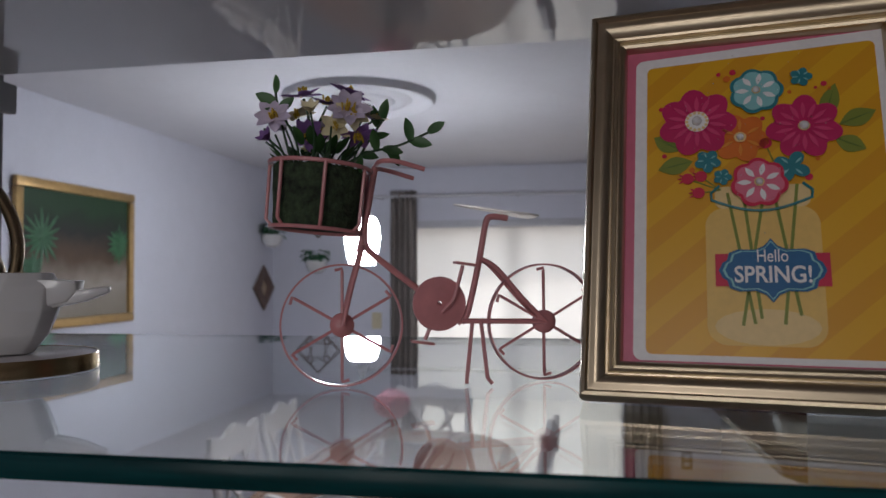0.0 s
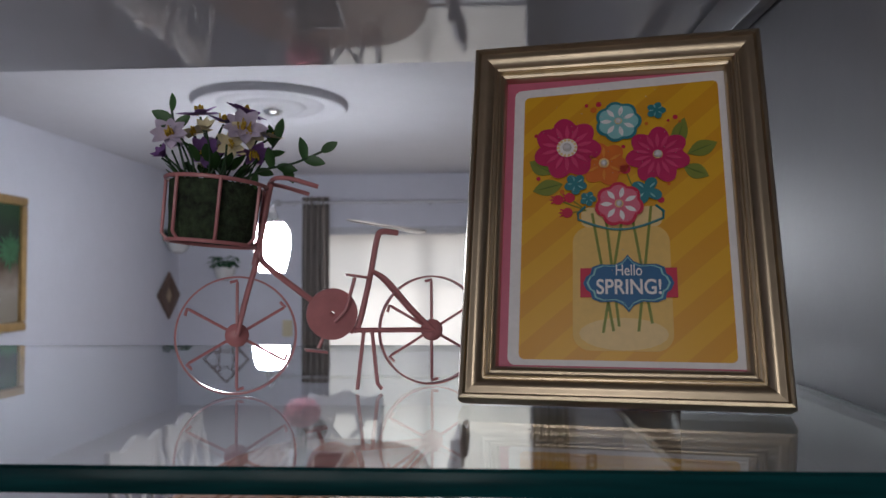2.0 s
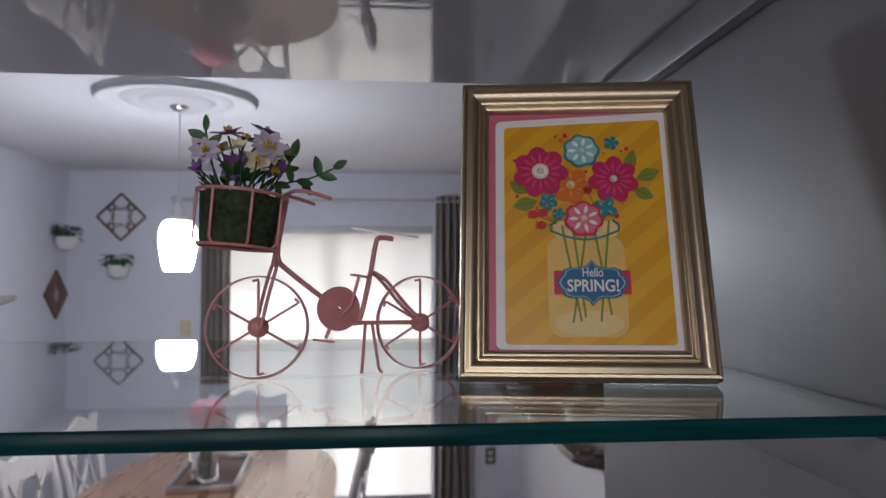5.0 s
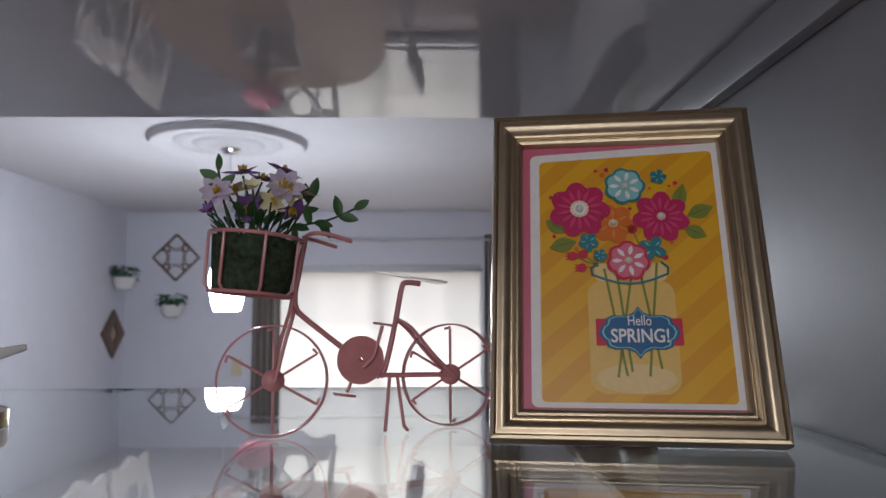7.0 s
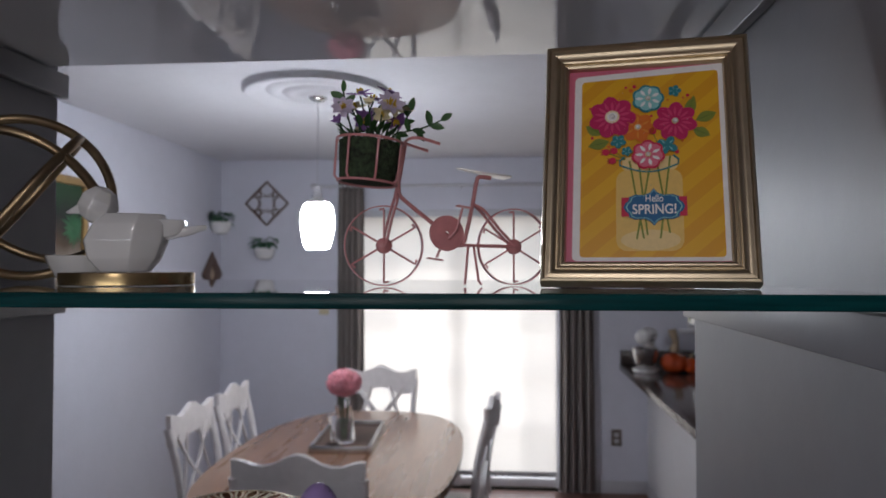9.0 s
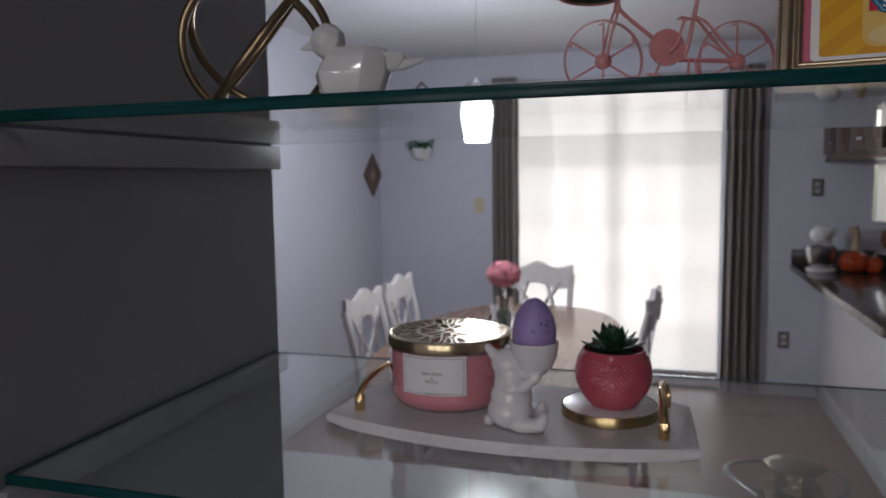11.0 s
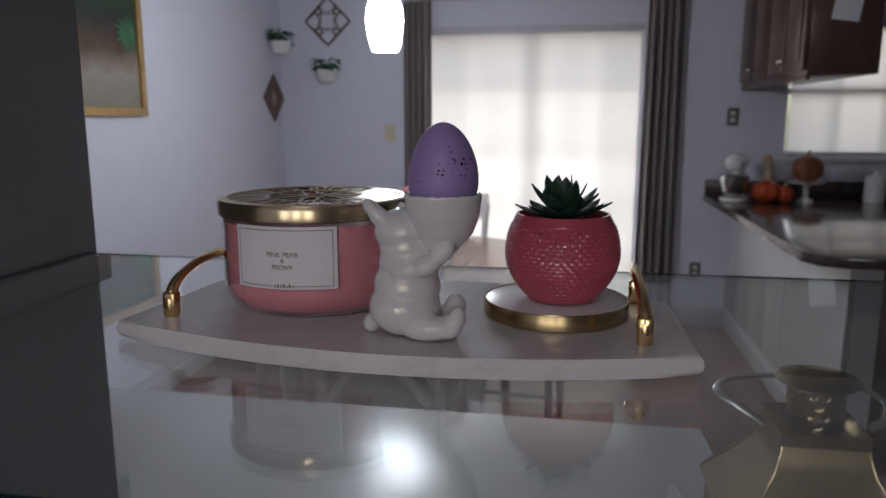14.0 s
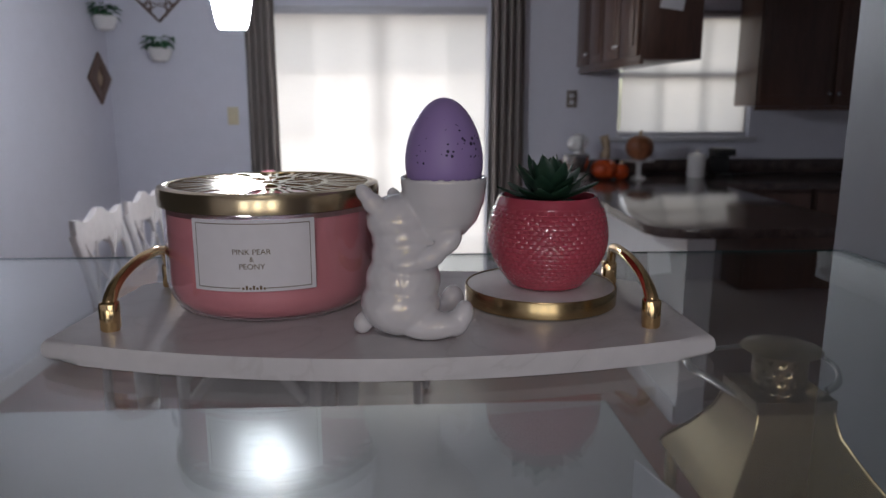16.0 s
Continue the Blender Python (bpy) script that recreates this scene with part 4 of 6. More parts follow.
for u, v, r, mat in ((0.379, 0.107, 0.0011, I_RED), (0.411, 0.125, 0.0018, I_ORG), (0.435, 0.104, 0.0016, I_RED), (0.145, 0.213, 0.0012, I_RED), (0.158, 0.372, 0.0012, I_RED), (0.776, 0.167, 0.0014, I_RED), (0.648, 0.186, 0.0010, I_ORG), (0.795, 0.185, 0.0009, I_ORG), (0.745, 0.178, 0.0008, I_RED), (0.699, 0.460, 0.0018, I_RED), (0.267, 0.422, 0.0014, I_ORG), (0.543, 0.267, 0.0011, I_RED), (0.735, 0.405, 0.0010, I_ORG)):
    flat("printed_dot", disc(cp(u, v), r, 14), 4, mat, card)
for u, v in ((0.249, 0.451), (0.301, 0.445), (0.291, 0.497), (0.549, 0.349)):
    b_ = flat("printed_berry", blossom(cp(u, v), 0.0029, 1, 0.0, 20), 6, I_RED, card)
    c = cp(u, v)
    for dg in (150, 180, 210):
        flat("berry_tip", leaf_shape((c[0] + 0.002 * math.cos(radians(dg)), c[1] + 0.002 * math.sin(radians(dg))), 0.0028, 0.0009, dg), 6, I_RED, b_)
    e_ = Vector(cp(0.375, 0.49 if v > 0.4 else 0.45)) if u < 0.4 else Vector(cp(0.60, 0.46))
    a_ = Vector(c)
    nrm_ = (e_ - a_).normalized().orthogonal() * 0.0003
    flat("berry_stalk", [tuple(a_ + nrm_), tuple(e_ + nrm_), tuple(e_ - nrm_), tuple(a_ - nrm_)], 4, I_GREEN, b_)


def printed_flower(u, v, r, petals, depth, mats, level, turn=0.0, rays=0, ray_mat=None, eye=None, eye_r=0.3):
    c = cp(u, v)
    f = flat("printed_flower", blossom(c, r, petals, depth, 72, turn), level, mats[0], card)
    if len(mats) > 1:
        flat("petal_layer", blossom(c, r * 0.86, petals, depth, 72, turn), level + 1, mats[1], f)
    for k in range(rays):
        flat("petal_ray", leaf_shape((c[0] + 0.26 * r * math.cos(2 * math.pi * (k + 0.5) / rays), c[1] + 0.26 * r * math.sin(2 * math.pi * (k + 0.5) / rays)), r * 0.5, r * (0.12 if len(mats) == 1 else 0.2), 360 * (k + 0.5) / rays), level + 2, ray_mat, f)
    if eye:
        flat("flower_eye", disc(c, r * eye_r, 24), level + 3, eye, f)
        for k in range(14):
            a = 2 * math.pi * k / 14
            flat("bead", disc((c[0] + r * eye_r * 0.85 * math.cos(a), c[1] + r * eye_r * 0.85 * math.sin(a)), r * 0.045, 8), level + 4, I_CREAM2, f)
        bm = bmesh.new()
        bmesh.ops.create_icosphere(bm, subdivisions=2, radius=r * 0.13, matrix=pose(c[0], -0.0036 - 0.00022 * (level + 4), c[1]))
        part("pearl", bm, M_CERAMIC, f)
    return f


printed_flower(0.455, 0.327, 0.0135, 6, 0.24, [I_ORG], 6, 0.2, 6, I_ORANGE2, I_PINK, 0.2)
printed_flower(0.289, 0.267, 0.0190, 7, 0.22, [I_MAG], 8, 0.1, 14, I_PALEPINK, I_WHITE, 0.30)
printed_flower(0.692, 0.304, 0.0172, 7, 0.26, [I_MAG], 8, 0.3, 14, I_PALEPINK, I_PINK, 0.13)
printed_flower(0.522, 0.176, 0.0128, 7, 0.13, [I_TEAL, I_AQUA], 8, 0.0, 7, I_WHITE, I_PINK, 0.14)
printed_flower(0.518, 0.476, 0.0130, 7, 0.14, [I_RED, I_PINK], 14, 0.2, 7, I_WHITE, I_PALEPINK, 0.16)
printed_flower(0.693, 0.142, 0.0053, 5, 0.35, [I_TEAL], 8, 0.0, 5, I_AQUA)
printed_flower(0.328, 0.400, 0.0063, 5, 0.32, [I_TEAL], 11, 0.3, 5, I_AQUA)
printed_flower(0.383, 0.453, 0.0044, 5, 0.3, [I_TEAL], 11, 0.1, 5, I_AQUA)
printed_flower(0.639, 0.430, 0.0084, 4, 0.55, [I_TEAL], 11, 0.5, 4, I_AQUA)

# ribbon and badge with its words
x0, z1 = cp(0.348, 0.686)
x1, z0 = cp(0.751, 0.780)
flat("ribbon", [(x0, z0), (x1, z0), (x1, z1), (x0, z1)], 6, I_RED, card)


def badge(s):
    c = cp(0.549, 0.735)
    w, h = 0.0216 * s, 0.0131 * s
    pts = [(-1.0, 0.0), (-0.93, 0.26), (-0.84, 0.36), (-0.80, 0.62), (-0.62, 0.74), (-0.3, 0.72), (-0.12, 0.86), (0, 1.12), (0.12, 0.86), (0.3, 0.72), (0.62, 0.74), (0.80, 0.62), (0.84, 0.36), (0.93, 0.26), (1.0, 0.0)]
    pts += [(x, -z) for x, z in pts[-2:0:-1]]
    return [(c[0] + x * w, c[1] + z * h) for x, z in pts]


bd = flat("badge", badge(1.06), 8, I_BLUE, card, "blue badge with white lettering")
flat("badge_line", badge(0.98), 9, I_AQUA, bd)
flat("badge_field", badge(0.93), 10, I_BLUE, bd)


def lettering(name, text, size, m, mat, parent, bold=0.0, width=None):
    cu = bpy.data.curves.new(name, "FONT")
    cu.body, cu.size, cu.align_x, cu.align_y, cu.offset, cu.extrude = text, size, "CENTER", "CENTER", bold, 0.00004
    ob = bpy.data.objects.new(name, cu)
    scene.collection.objects.link(ob)
    bpy.context.view_layer.update()
    me = bpy.data.meshes.new_from_object(ob.evaluated_get(bpy.context.evaluated_depsgraph_get()))
    bpy.data.objects.remove(ob)
    me.materials.clear()
    me.materials.append(mat)
    xs = [v.co.x for v in me.vertices]
    squash = width / (max(xs) - min(xs)) if width else 1.0
    o = new(name, me)
    o.parent = parent
    o.matrix_local = m @ Matrix.Diagonal((squash, 1, 1, 1))
    return o


c = cp(0.550, 0.735)
lettering("words_hello", "Hello", 0.0086, pose(c[0] + 0.0002, -0.0061, c[1] + 0.0064, 90), I_WHITE, bd, 0.00004, 0.0132)
lettering("words_spring", "SPRING!", 0.0112, pose(c[0] + 0.0002, -0.0061, c[1] - 0.0027, 90), I_WHITE, bd, 0.0002, 0.0325)

M_GLITTER = material("silver_glitter", (0.9, 0.88, 0.86), 0.08, 1.0, vary=0.02)
rng_ = random.Random(31)
bm = bmesh.new()
for u, v, r, n in ((0.289, 0.267, 0.017, 14), (0.522, 0.176, 0.011, 11), (0.692, 0.304, 0.015, 12), (0.455, 0.327, 0.011, 8), (0.518, 0.476, 0.012, 12), (0.328, 0.400, 0.005, 4), (0.639, 0.430, 0.006, 4), (0.52, 0.60, 0.020, 12), (0.50, 0.085, 0.035, 10)):
    cx_, cz_ = cp(u, v)
    for k in range(n):
        a, q = rng_.uniform(0, 6.283), r * math.sqrt(rng_.random())
        bmesh.ops.create_icosphere(bm, subdivisions=1, radius=rng_.uniform(0.00018, 0.00036), matrix=pose(cx_ + q * math.cos(a), -0.0068, cz_ + 0.45 * q * math.sin(a) if v < 0.1 else cz_ + q * math.sin(a), 90 * rng_.random(), 90 * rng_.random()))
part("glitter", bm, M_GLITTER, card, "scattered silver glitter specks", flat=True)

# ---- upper shelf: wire bicycle with flower basket ----
M_BIKE = material("pink_enamel", (0.62, 0.245, 0.25), 0.34, vary=0.14, scale=120, bump=0.1, coat=0.3)
M_TIN = material("bare_tin", (0.75, 0.72, 0.70), 0.3, 0.6, vary=0.08)
M_MOSS = material("dark_moss", (0.030, 0.048, 0.022), 0.9, vary=0.95, scale=260, bump=0.8, bump_scale=400)
M_STEM = material("plant_stem", (0.03, 0.07, 0.03), 0.5, vary=0.3, scale=200)
M_PURPLE = material("purple_petals", (0.25, 0.12, 0.36), 0.6, vary=0.35, scale=150, per_object=0.3)
M_LILAC = material("lilac_petals", (0.62, 0.54, 0.68), 0.6, vary=0.25, scale=150, per_object=0.15)
M_CREAMP = material("cream_petals", (0.74, 0.66, 0.42), 0.6, vary=0.2, scale=150)
M_POLLEN = material("yellow_stamens", (0.62, 0.42, 0.05), 0.7, vary=0.3, scale=300)
bk = thing("toy_bicycle", "pink painted wire bicycle with a flower basket on the glass shelf", "bicycle", pose(-0.1515, 0.4535, A + 0.0005, 0, 0, 21.4))
WR = 0.0335


def wheel(u, name):
    w = part(name, lathe(bmesh.new(), [(WR - 0.0010, -0.0023), (WR, -0.0023), (WR, 0.0023), (WR - 0.0010, 0.0023), (WR - 0.0010, -0.0023)], 64, pose(u, 0, WR, 90), cap=False), M_BIKE, bk)
    part("hub", lathe(bmesh.new(), [(0.0, -0.0035), (0.005, -0.0035), (0.0066, -0.002), (0.0066, 0.002), (0.005, 0.0035), (0.003, 0.0046), (0.0, 0.005)], 24, pose(u, 0, WR, 90)), M_BIKE, w)
    for k in range(6):
        a = radians(30 + 60 * k)
        c, s = math.cos(a), math.sin(a)
        bend = (u + (WR - 0.0035) * c - 0.004 * s, 0, WR + (WR - 0.0035) * s + 0.004 * c)
        part("spoke", rod([(u + 0.005 * c, 0, WR + 0.005 * s), (u + (WR - 0.004) * c, 0, WR + (WR - 0.004) * s), (u + (WR - 0.0025) * c, 0, WR + (WR - 0.0025) * s), bend], 0.0009, 6), M_BIKE, w)
    return w


wheel(0.0, "front_wheel")
wheel(0.116, "rear_wheel")
for w in (-0.0075, 0.0075):
    part("fork_blade", rod(spline([(0.0, w, WR), (0.005, w, 0.055), (0.0095, w, 0.071), (0.0112, w * 0.3, 0.0765)], 5), 0.0012, 8), M_BIKE, bk)
part("head_tube", rod([(0.0095, 0, 0.073), (0.0125, 0, 0.088), (0.0183, 0, 0.121)], 0.0019, 10), M_BIKE, bk)
part("down_tube", rod(spline([(0.0125, 0, 0.088), (0.0128, 0, 0.078), (0.018, 0, 0.0715), (0.045, 0, 0.0505), (0.0671, 0, 0.0335)], 6), 0.0018, 8), M_BIKE, bk)
part("seat_tube", rod(spline([(0.0671, 0, 0.0335), (0.071, 0, 0.040), (0.0775, 0, 0.068), (0.0815, 0, 0.089), (0.0845, 0, 0.0938), (0.0945, 0, 0.0932)], 6), 0.0018, 8), M_BIKE, bk)
for w in (-0.005, 0.005):
    part("seat_stay", rod(spline([(0.079, w * 0.3, 0.0695), (0.087, w, 0.064), (0.102, w, 0.047), (0.116, w, WR)], 6), 0.0013, 8), M_BIKE, bk)
    part("chain_stay", rod([(0.067, w * 0.5, 0.0345), (0.116, w, WR)], 0.0013, 8), M_BIKE, bk)
    part("handlebar", rod(spline([(0.0183, 0, 0.1215), (0.020, w * 2.6, 0.1222), (0.028, w * 3.6, 0.1215), (0.043, w * 3.8, 0.1175)], 6), 0.0013, 8), M_BIKE, bk)
sad = [(-0.026, 0), (-0.022, 0.003), (0.0, 0.0055), (0.016, 0.0115), (0.022, 0.010), (0.023, 0), (0.022, -0.010), (0.016, -0.0115), (0.0, -0.0055), (-0.022, -0.003)]
part("saddle", slab(bmesh.new(), sad, 0, 0.0011, pose(0.0885, 0, 0.0965, 0, 8, 0), bevel=0.0003), M_TIN, bk, "thin bare tin saddle plate")
part("chain_disc", lathe(bmesh.new(), [(0.0016, -0.001), (0.0130, -0.001), (0.0133, -0.0018), (0.0150, -0.0018), (0.0153, 0), (0.0150, 0.001), (0.0016, 0.001)], 40, pose(0.054, -0.002, 0.0445, 90), cap=False), M_BIKE, bk)
for pts, p0, p1 in (([(0.055, -0.005, 0.040), (0.0615, -0.006, 0.047), (0.0665, -0.007, 0.066)], (0.0615, 0.0675), (0.0745, 0.066)), ([(0.051, 0.004, 0.034), (0.047, 0.005, 0.024)], (0.0385, 0.0235), (0.0525, 0.0215))):
    cr_ = part("crank", rod(pts, 0.0011, 6), M_BIKE, bk)
    part("pedal", boxed(-0.0065, 0.0065, -0.0045, 0.0045, -0.0007, 0.0007, 0.0003, m=pose((p0[0] + p1[0]) / 2, pts[-1][1], (p0[1] + p1[1]) / 2, 0, 8, 0)), M_BIKE, cr_)
part("kickstand_leg", rod([(0.0725, -0.004, 0.034), (0.067, -0.012, 0.001)], 0.0011, 6), M_BIKE, bk)
part("kickstand_leg", rod([(0.0775, -0.004, 0.034), (0.0785, -0.014, 0.004), (0.081, -0.015, 0.001)], 0.0011, 6), M_BIKE, bk)
# basket: rings, staves, moss
BC, BT = -0.0145, pose(-0.0145, 0, 0.0855, 0, 5, 0)
bs = part("basket", rod([BT @ Vector(p) for p in ring_points((0, 0, 0.0345), 0.0275, 48, (1, 0, 0), (0, 1, 0))], 0.0012, 8, closed=True), M_BIKE, bk, "pink wire basket")
part("basket_ring", rod([BT @ Vector(p) for p in ring_points((0, 0, 0.0), 0.0245, 48, (1, 0, 0), (0, 1, 0))], 0.0011, 8, closed=True), M_BIKE, bs)
for k in range(7):
    a = 2 * math.pi * (k + 0.32) / 7
    part("stave", rod([BT @ Vector((0.0278 * math.cos(a), 0.0278 * math.sin(a), 0.035)), BT @ Vector((0.0272 * math.cos(a), 0.0272 * math.sin(a), 0.004)), BT @ Vector((0.0235 * math.cos(a), 0.0235 * math.sin(a), 0.0))], 0.001, 6), M_BIKE, bs)
bm = bmesh.new()
rings = []
rn = random.Random(4)
for k in range(9):
    r = 0.0228 + 0.0028 * k / 8
    rings.append([BT @ Vector(((r + rn.uniform(-0.0006, 0.0004)) * math.cos(2 * math.pi * i / 60), (r + rn.uniform(-0.0006, 0.0004)) * math.sin(2 * math.pi * i / 60), 0.0006 + 0.0325 * k / 8)) for i in range(60)])
grid_skin(bm, rings)
part("moss_block", bm, M_MOSS, bs, "dark green moss filling")


def flower(c, r, facing, mat, petals, seed, parent, droop=0.1):
    rnd = random.Random(seed)
    q = Vector(facing).to_track_quat("Z", "X").to_matrix().to_4x4()
    m = Matrix.Translation(c) @ q
    bm = bmesh.new()
    for k in range(petals):
        petal(bm, m @ pose(0, 0, 0, rnd.uniform(-12, 12), rnd.uniform(-14, 8), 360 * k / petals + rnd.uniform(-8, 8)), r * rnd.uniform(0.85, 1.1), r * 0.62, droop, 4)
    f = part("blossom", bm, mat, parent)
    bm = bmesh.new()
    for k in range(14):
        a, rr = rnd.uniform(0, 6.28), rnd.uniform(0, 0.22) * r
        p = m @ Vector((rr * math.cos(a), rr * math.sin(a), 0))
        p2 = m @ Vector((1.3 * rr * math.cos(a), 1.3 * rr * math.sin(a), r * rnd.uniform(0.25, 0.5)))
        tube(bm, [p, p2], 0.0005, 5)
    part("flower_center", bm, M_POLLEN, f)
    base = Vector((BC + rnd.uniform(-0.014, 0.014), rnd.uniform(-0.012, 0.012), 0.116))
    mid = (base + Vector(c)) / 2 + Vector((rnd.uniform(-0.003, 0.003), rnd.uniform(-0.003, 0.003), 0.004))
    part("stem", rod(spline([base, mid, Vector(c) - Vector(facing).normalized() * 0.001], 5), 0.0007, 6), M_STEM, f)


bq = part("bouquet", rod([(BC, 0, 0.112), (BC, 0, 0.124)], 0.004, 8), M_STEM, bk, "purple and cream artificial blossoms with green sprigs")
for u, w, v, r, fc, mt, n, sd_ in (
        (-0.036, -0.012, 0.1445, 0.0095, (-0.25, -1, 0.35), M_LILAC, 8, 1), (-0.021, -0.004, 0.1575, 0.0105, (-0.2, -0.3, 1), M_PURPLE, 8, 2),
        (-0.008, 0.006, 0.156, 0.0095, (0.1, -0.2, 1), M_PURPLE, 7, 3), (0.004, 0.0, 0.1605, 0.0105, (0.35, -0.3, 1), M_PURPLE, 8, 4),
        (0.002, -0.014, 0.149, 0.0115, (0.1, -0.9, 0.5), M_LILAC, 8, 5), (0.005, -0.013, 0.147, 0.009, (0.2, -1, 0.2), M_CREAMP, 6, 6),
        (-0.018, -0.006, 0.137, 0.009, (-0.1, -0.8, -0.3), M_PURPLE, 8, 7), (0.008, -0.010, 0.1375, 0.0095, (0.1, -0.3, -0.9), M_PURPLE, 8, 8),
        (-0.024, 0.002, 0.1475, 0.009, (-0.2, -0.5, 0.8), M_CREAMP, 6, 9), (0.018, -0.002, 0.1475, 0.0075, (0.4, -0.2, 1), M_CREAMP, 6, 10),
        (-0.010, 0.012, 0.143, 0.009, (0, 0.5, 0.8), M_LILAC, 7, 11), (-0.004, -0.012, 0.1405, 0.008, (0, -1, -0.1), M_CREAMP, 6, 12)):
    flower((u, w, v), r * 1.13, fc, mt, n, sd_, bq)


def sprig(pts, leaves, seed):
    rnd = random.Random(seed)
    line = spline(pts, 6)
    s = part("sprig", rod(line, 0.0007, 6), M_STEM, bq)
    for t, length, direction in leaves:
        p = line[min(len(line) - 1, int(t * (len(line) - 1)))]
        d = Vector(direction).normalized()
        q = d.to_track_quat("X", "Z").to_matrix().to_4x4()
        part("leaf", petal(bmesh.new(), Matrix.Translation(p) @ q @ pose(0, 0, 0, rnd.uniform(40, 80), 0, 0), length, length * 0.55, 0.12, 5), M_LEAF, s)


sprig([(-0.026, -0.006, 0.116), (-0.031, -0.008, 0.136), (-0.034, -0.009, 0.148), (-0.0355, -0.009, 0.158)], [(1.0, 0.010, (-0.1, 0, 1)), (0.82, 0.0125, (-1, 0, 0.45)), (0.70, 0.011, (0.8, 0, 0.7)), (0.62, 0.008, (-0.7, -0.3, 0.2))], 1)
sprig([(-0.004, -0.012, 0.117), (0.012, -0.014, 0.126), (0.030, -0.014, 0.131), (0.046, -0.014, 0.1385)], [(1.0, 0.0105, (0.8, 0, 0.5)), (0.8, 0.012, (1, -0.2, -0.25)), (0.78, 0.013, (-0.3, 0, 1)), (0.6, 0.012, (0.4, -0.2, -0.9)), (0.55, 0.011, (1, 0, -0.2)), (0.45, 0.012, (-0.1, -0.1, 1)), (0.3, 0.011, (0.1, -0.4, -1))], 2)
sprig([(0.004, 0.004, 0.117), (0.014, 0.0, 0.134), (0.022, -0.002, 0.146)], [(1.0, 0.013, (0.3, 0, 1)), (0.85, 0.012, (-0.2, -0.3, 1)), (0.6, 0.011, (1, 0, 0.2)), (0.4, 0.011, (0.9, -0.4, -0.3))], 3)
rs_ = random.Random(17)
for k in range(18):
    a, q = k * 2.4, 0.006 + 0.013 * rs_.random()
    foot = Vector((BC + q * math.cos(a), q * math.sin(a), 0.115))
    tip = foot + Vector((0.010 * math.cos(a) + rs_.uniform(-0.006, 0.006), 0.006 * math.sin(a), rs_.uniform(0.016, 0.034)))
    st_ = part("stem", rod(spline([foot, (foot + tip) / 2 + Vector((rs_.uniform(-0.002, 0.002), 0, 0.002)), tip], 4), 0.0006, 5), M_STEM, bq)
    if k % 3 == 0:
        q4 = Vector((math.cos(a), -0.6, 0.8)).to_track_quat("Z", "X").to_matrix().to_4x4()
        bm = bmesh.new()
        for j in range(6):
            petal(bm, Matrix.Translation(tip) @ q4 @ pose(0, 0, 0, rs_.uniform(-10, 10), -38, 60 * j), 0.0075, 0.0045, 0.1, 3)
        part("bud", bm, (M_LILAC, M_PURPLE, M_CREAMP)[k % 9 // 3], st_)
for k in range(20):
    a = k * 2.4
    part("leaf", petal(bmesh.new(), pose(BC + 0.016 * math.cos(a), 0.014 * math.sin(a), 0.118 + 0.012 * (k % 4) / 3, 0, -35, math.degrees(a)), 0.012, 0.006, 0.15, 4), M_LEAF, bq)

# ---- upper shelf: bird on a coaster, dish, gold rings ----
def marbled(name, base, vein, rough):
    m = bpy.data.materials.new(name)
    m.use_nodes = True
    n, l = m.node_tree.nodes, m.node_tree.links
    tc, a, b, ramp = n.new("ShaderNodeTexCoord"), n.new("ShaderNodeTexNoise"), n.new("ShaderNodeTexNoise"), n.new("ShaderNodeValToRGB")
    a.inputs["Scale"].default_value, a.inputs["Detail"].default_value, a.inputs["Distortion"].default_value = 7, 8, 1.6
    b.inputs["Scale"].default_value, b.inputs["Detail"].default_value = 140, 4
    l.new(tc.outputs["Object"], a.inputs["Vector"]), l.new(tc.outputs["Object"], b.inputs["Vector"])
    e = ramp.color_ramp.elements
    e[0].position, e[0].color, e[1].position, e[1].color = 0.40, (*base, 1), 0.62, (*base, 1)
    e.new(0.492).color = (*[c * 0.93 for c in base], 1)
    e.new(0.503).color = (*vein, 1)
    e.new(0.515).color = (*[c * 0.95 for c in base], 1)
    mixn = n.new("ShaderNodeMixRGB")
    mixn.blend_type, mixn.inputs[0].default_value = "MULTIPLY", 0.10
    l.new(a.outputs["Fac"], ramp.inputs[0]), l.new(ramp.outputs[0], mixn.inputs[1]), l.new(b.outputs["Fac"], mixn.inputs[2])
    l.new(mixn.outputs[0], n["Principled BSDF"].inputs["Base Color"])
    n["Principled BSDF"].inputs["Roughness"].default_value = rough
    return m


M_MARBLE = marbled("white_marble", (0.76, 0.725, 0.725), (0.66, 0.625, 0.62), 0.28)


def coaster(m, r, h, label):
    c = thing("coaster", label, "coaster", m, "marble coasters")
    part("stone", lathe(bmesh.new(), [(r - 0.0014, 0.0004), (r - 0.0014, h - 0.0004), (r - 0.002, h)], 64), M_MARBLE, c)
    part("rim", lathe(bmesh.new(), [(r - 0.0014, 0.0), (r, 0.0004), (r, h - 0.0006), (r - 0.0005, h + 0.0004), (r - 0.0014, h + 0.0002)], 64, cap=False), M_GOLD, c, "gold metal rim")
    return c


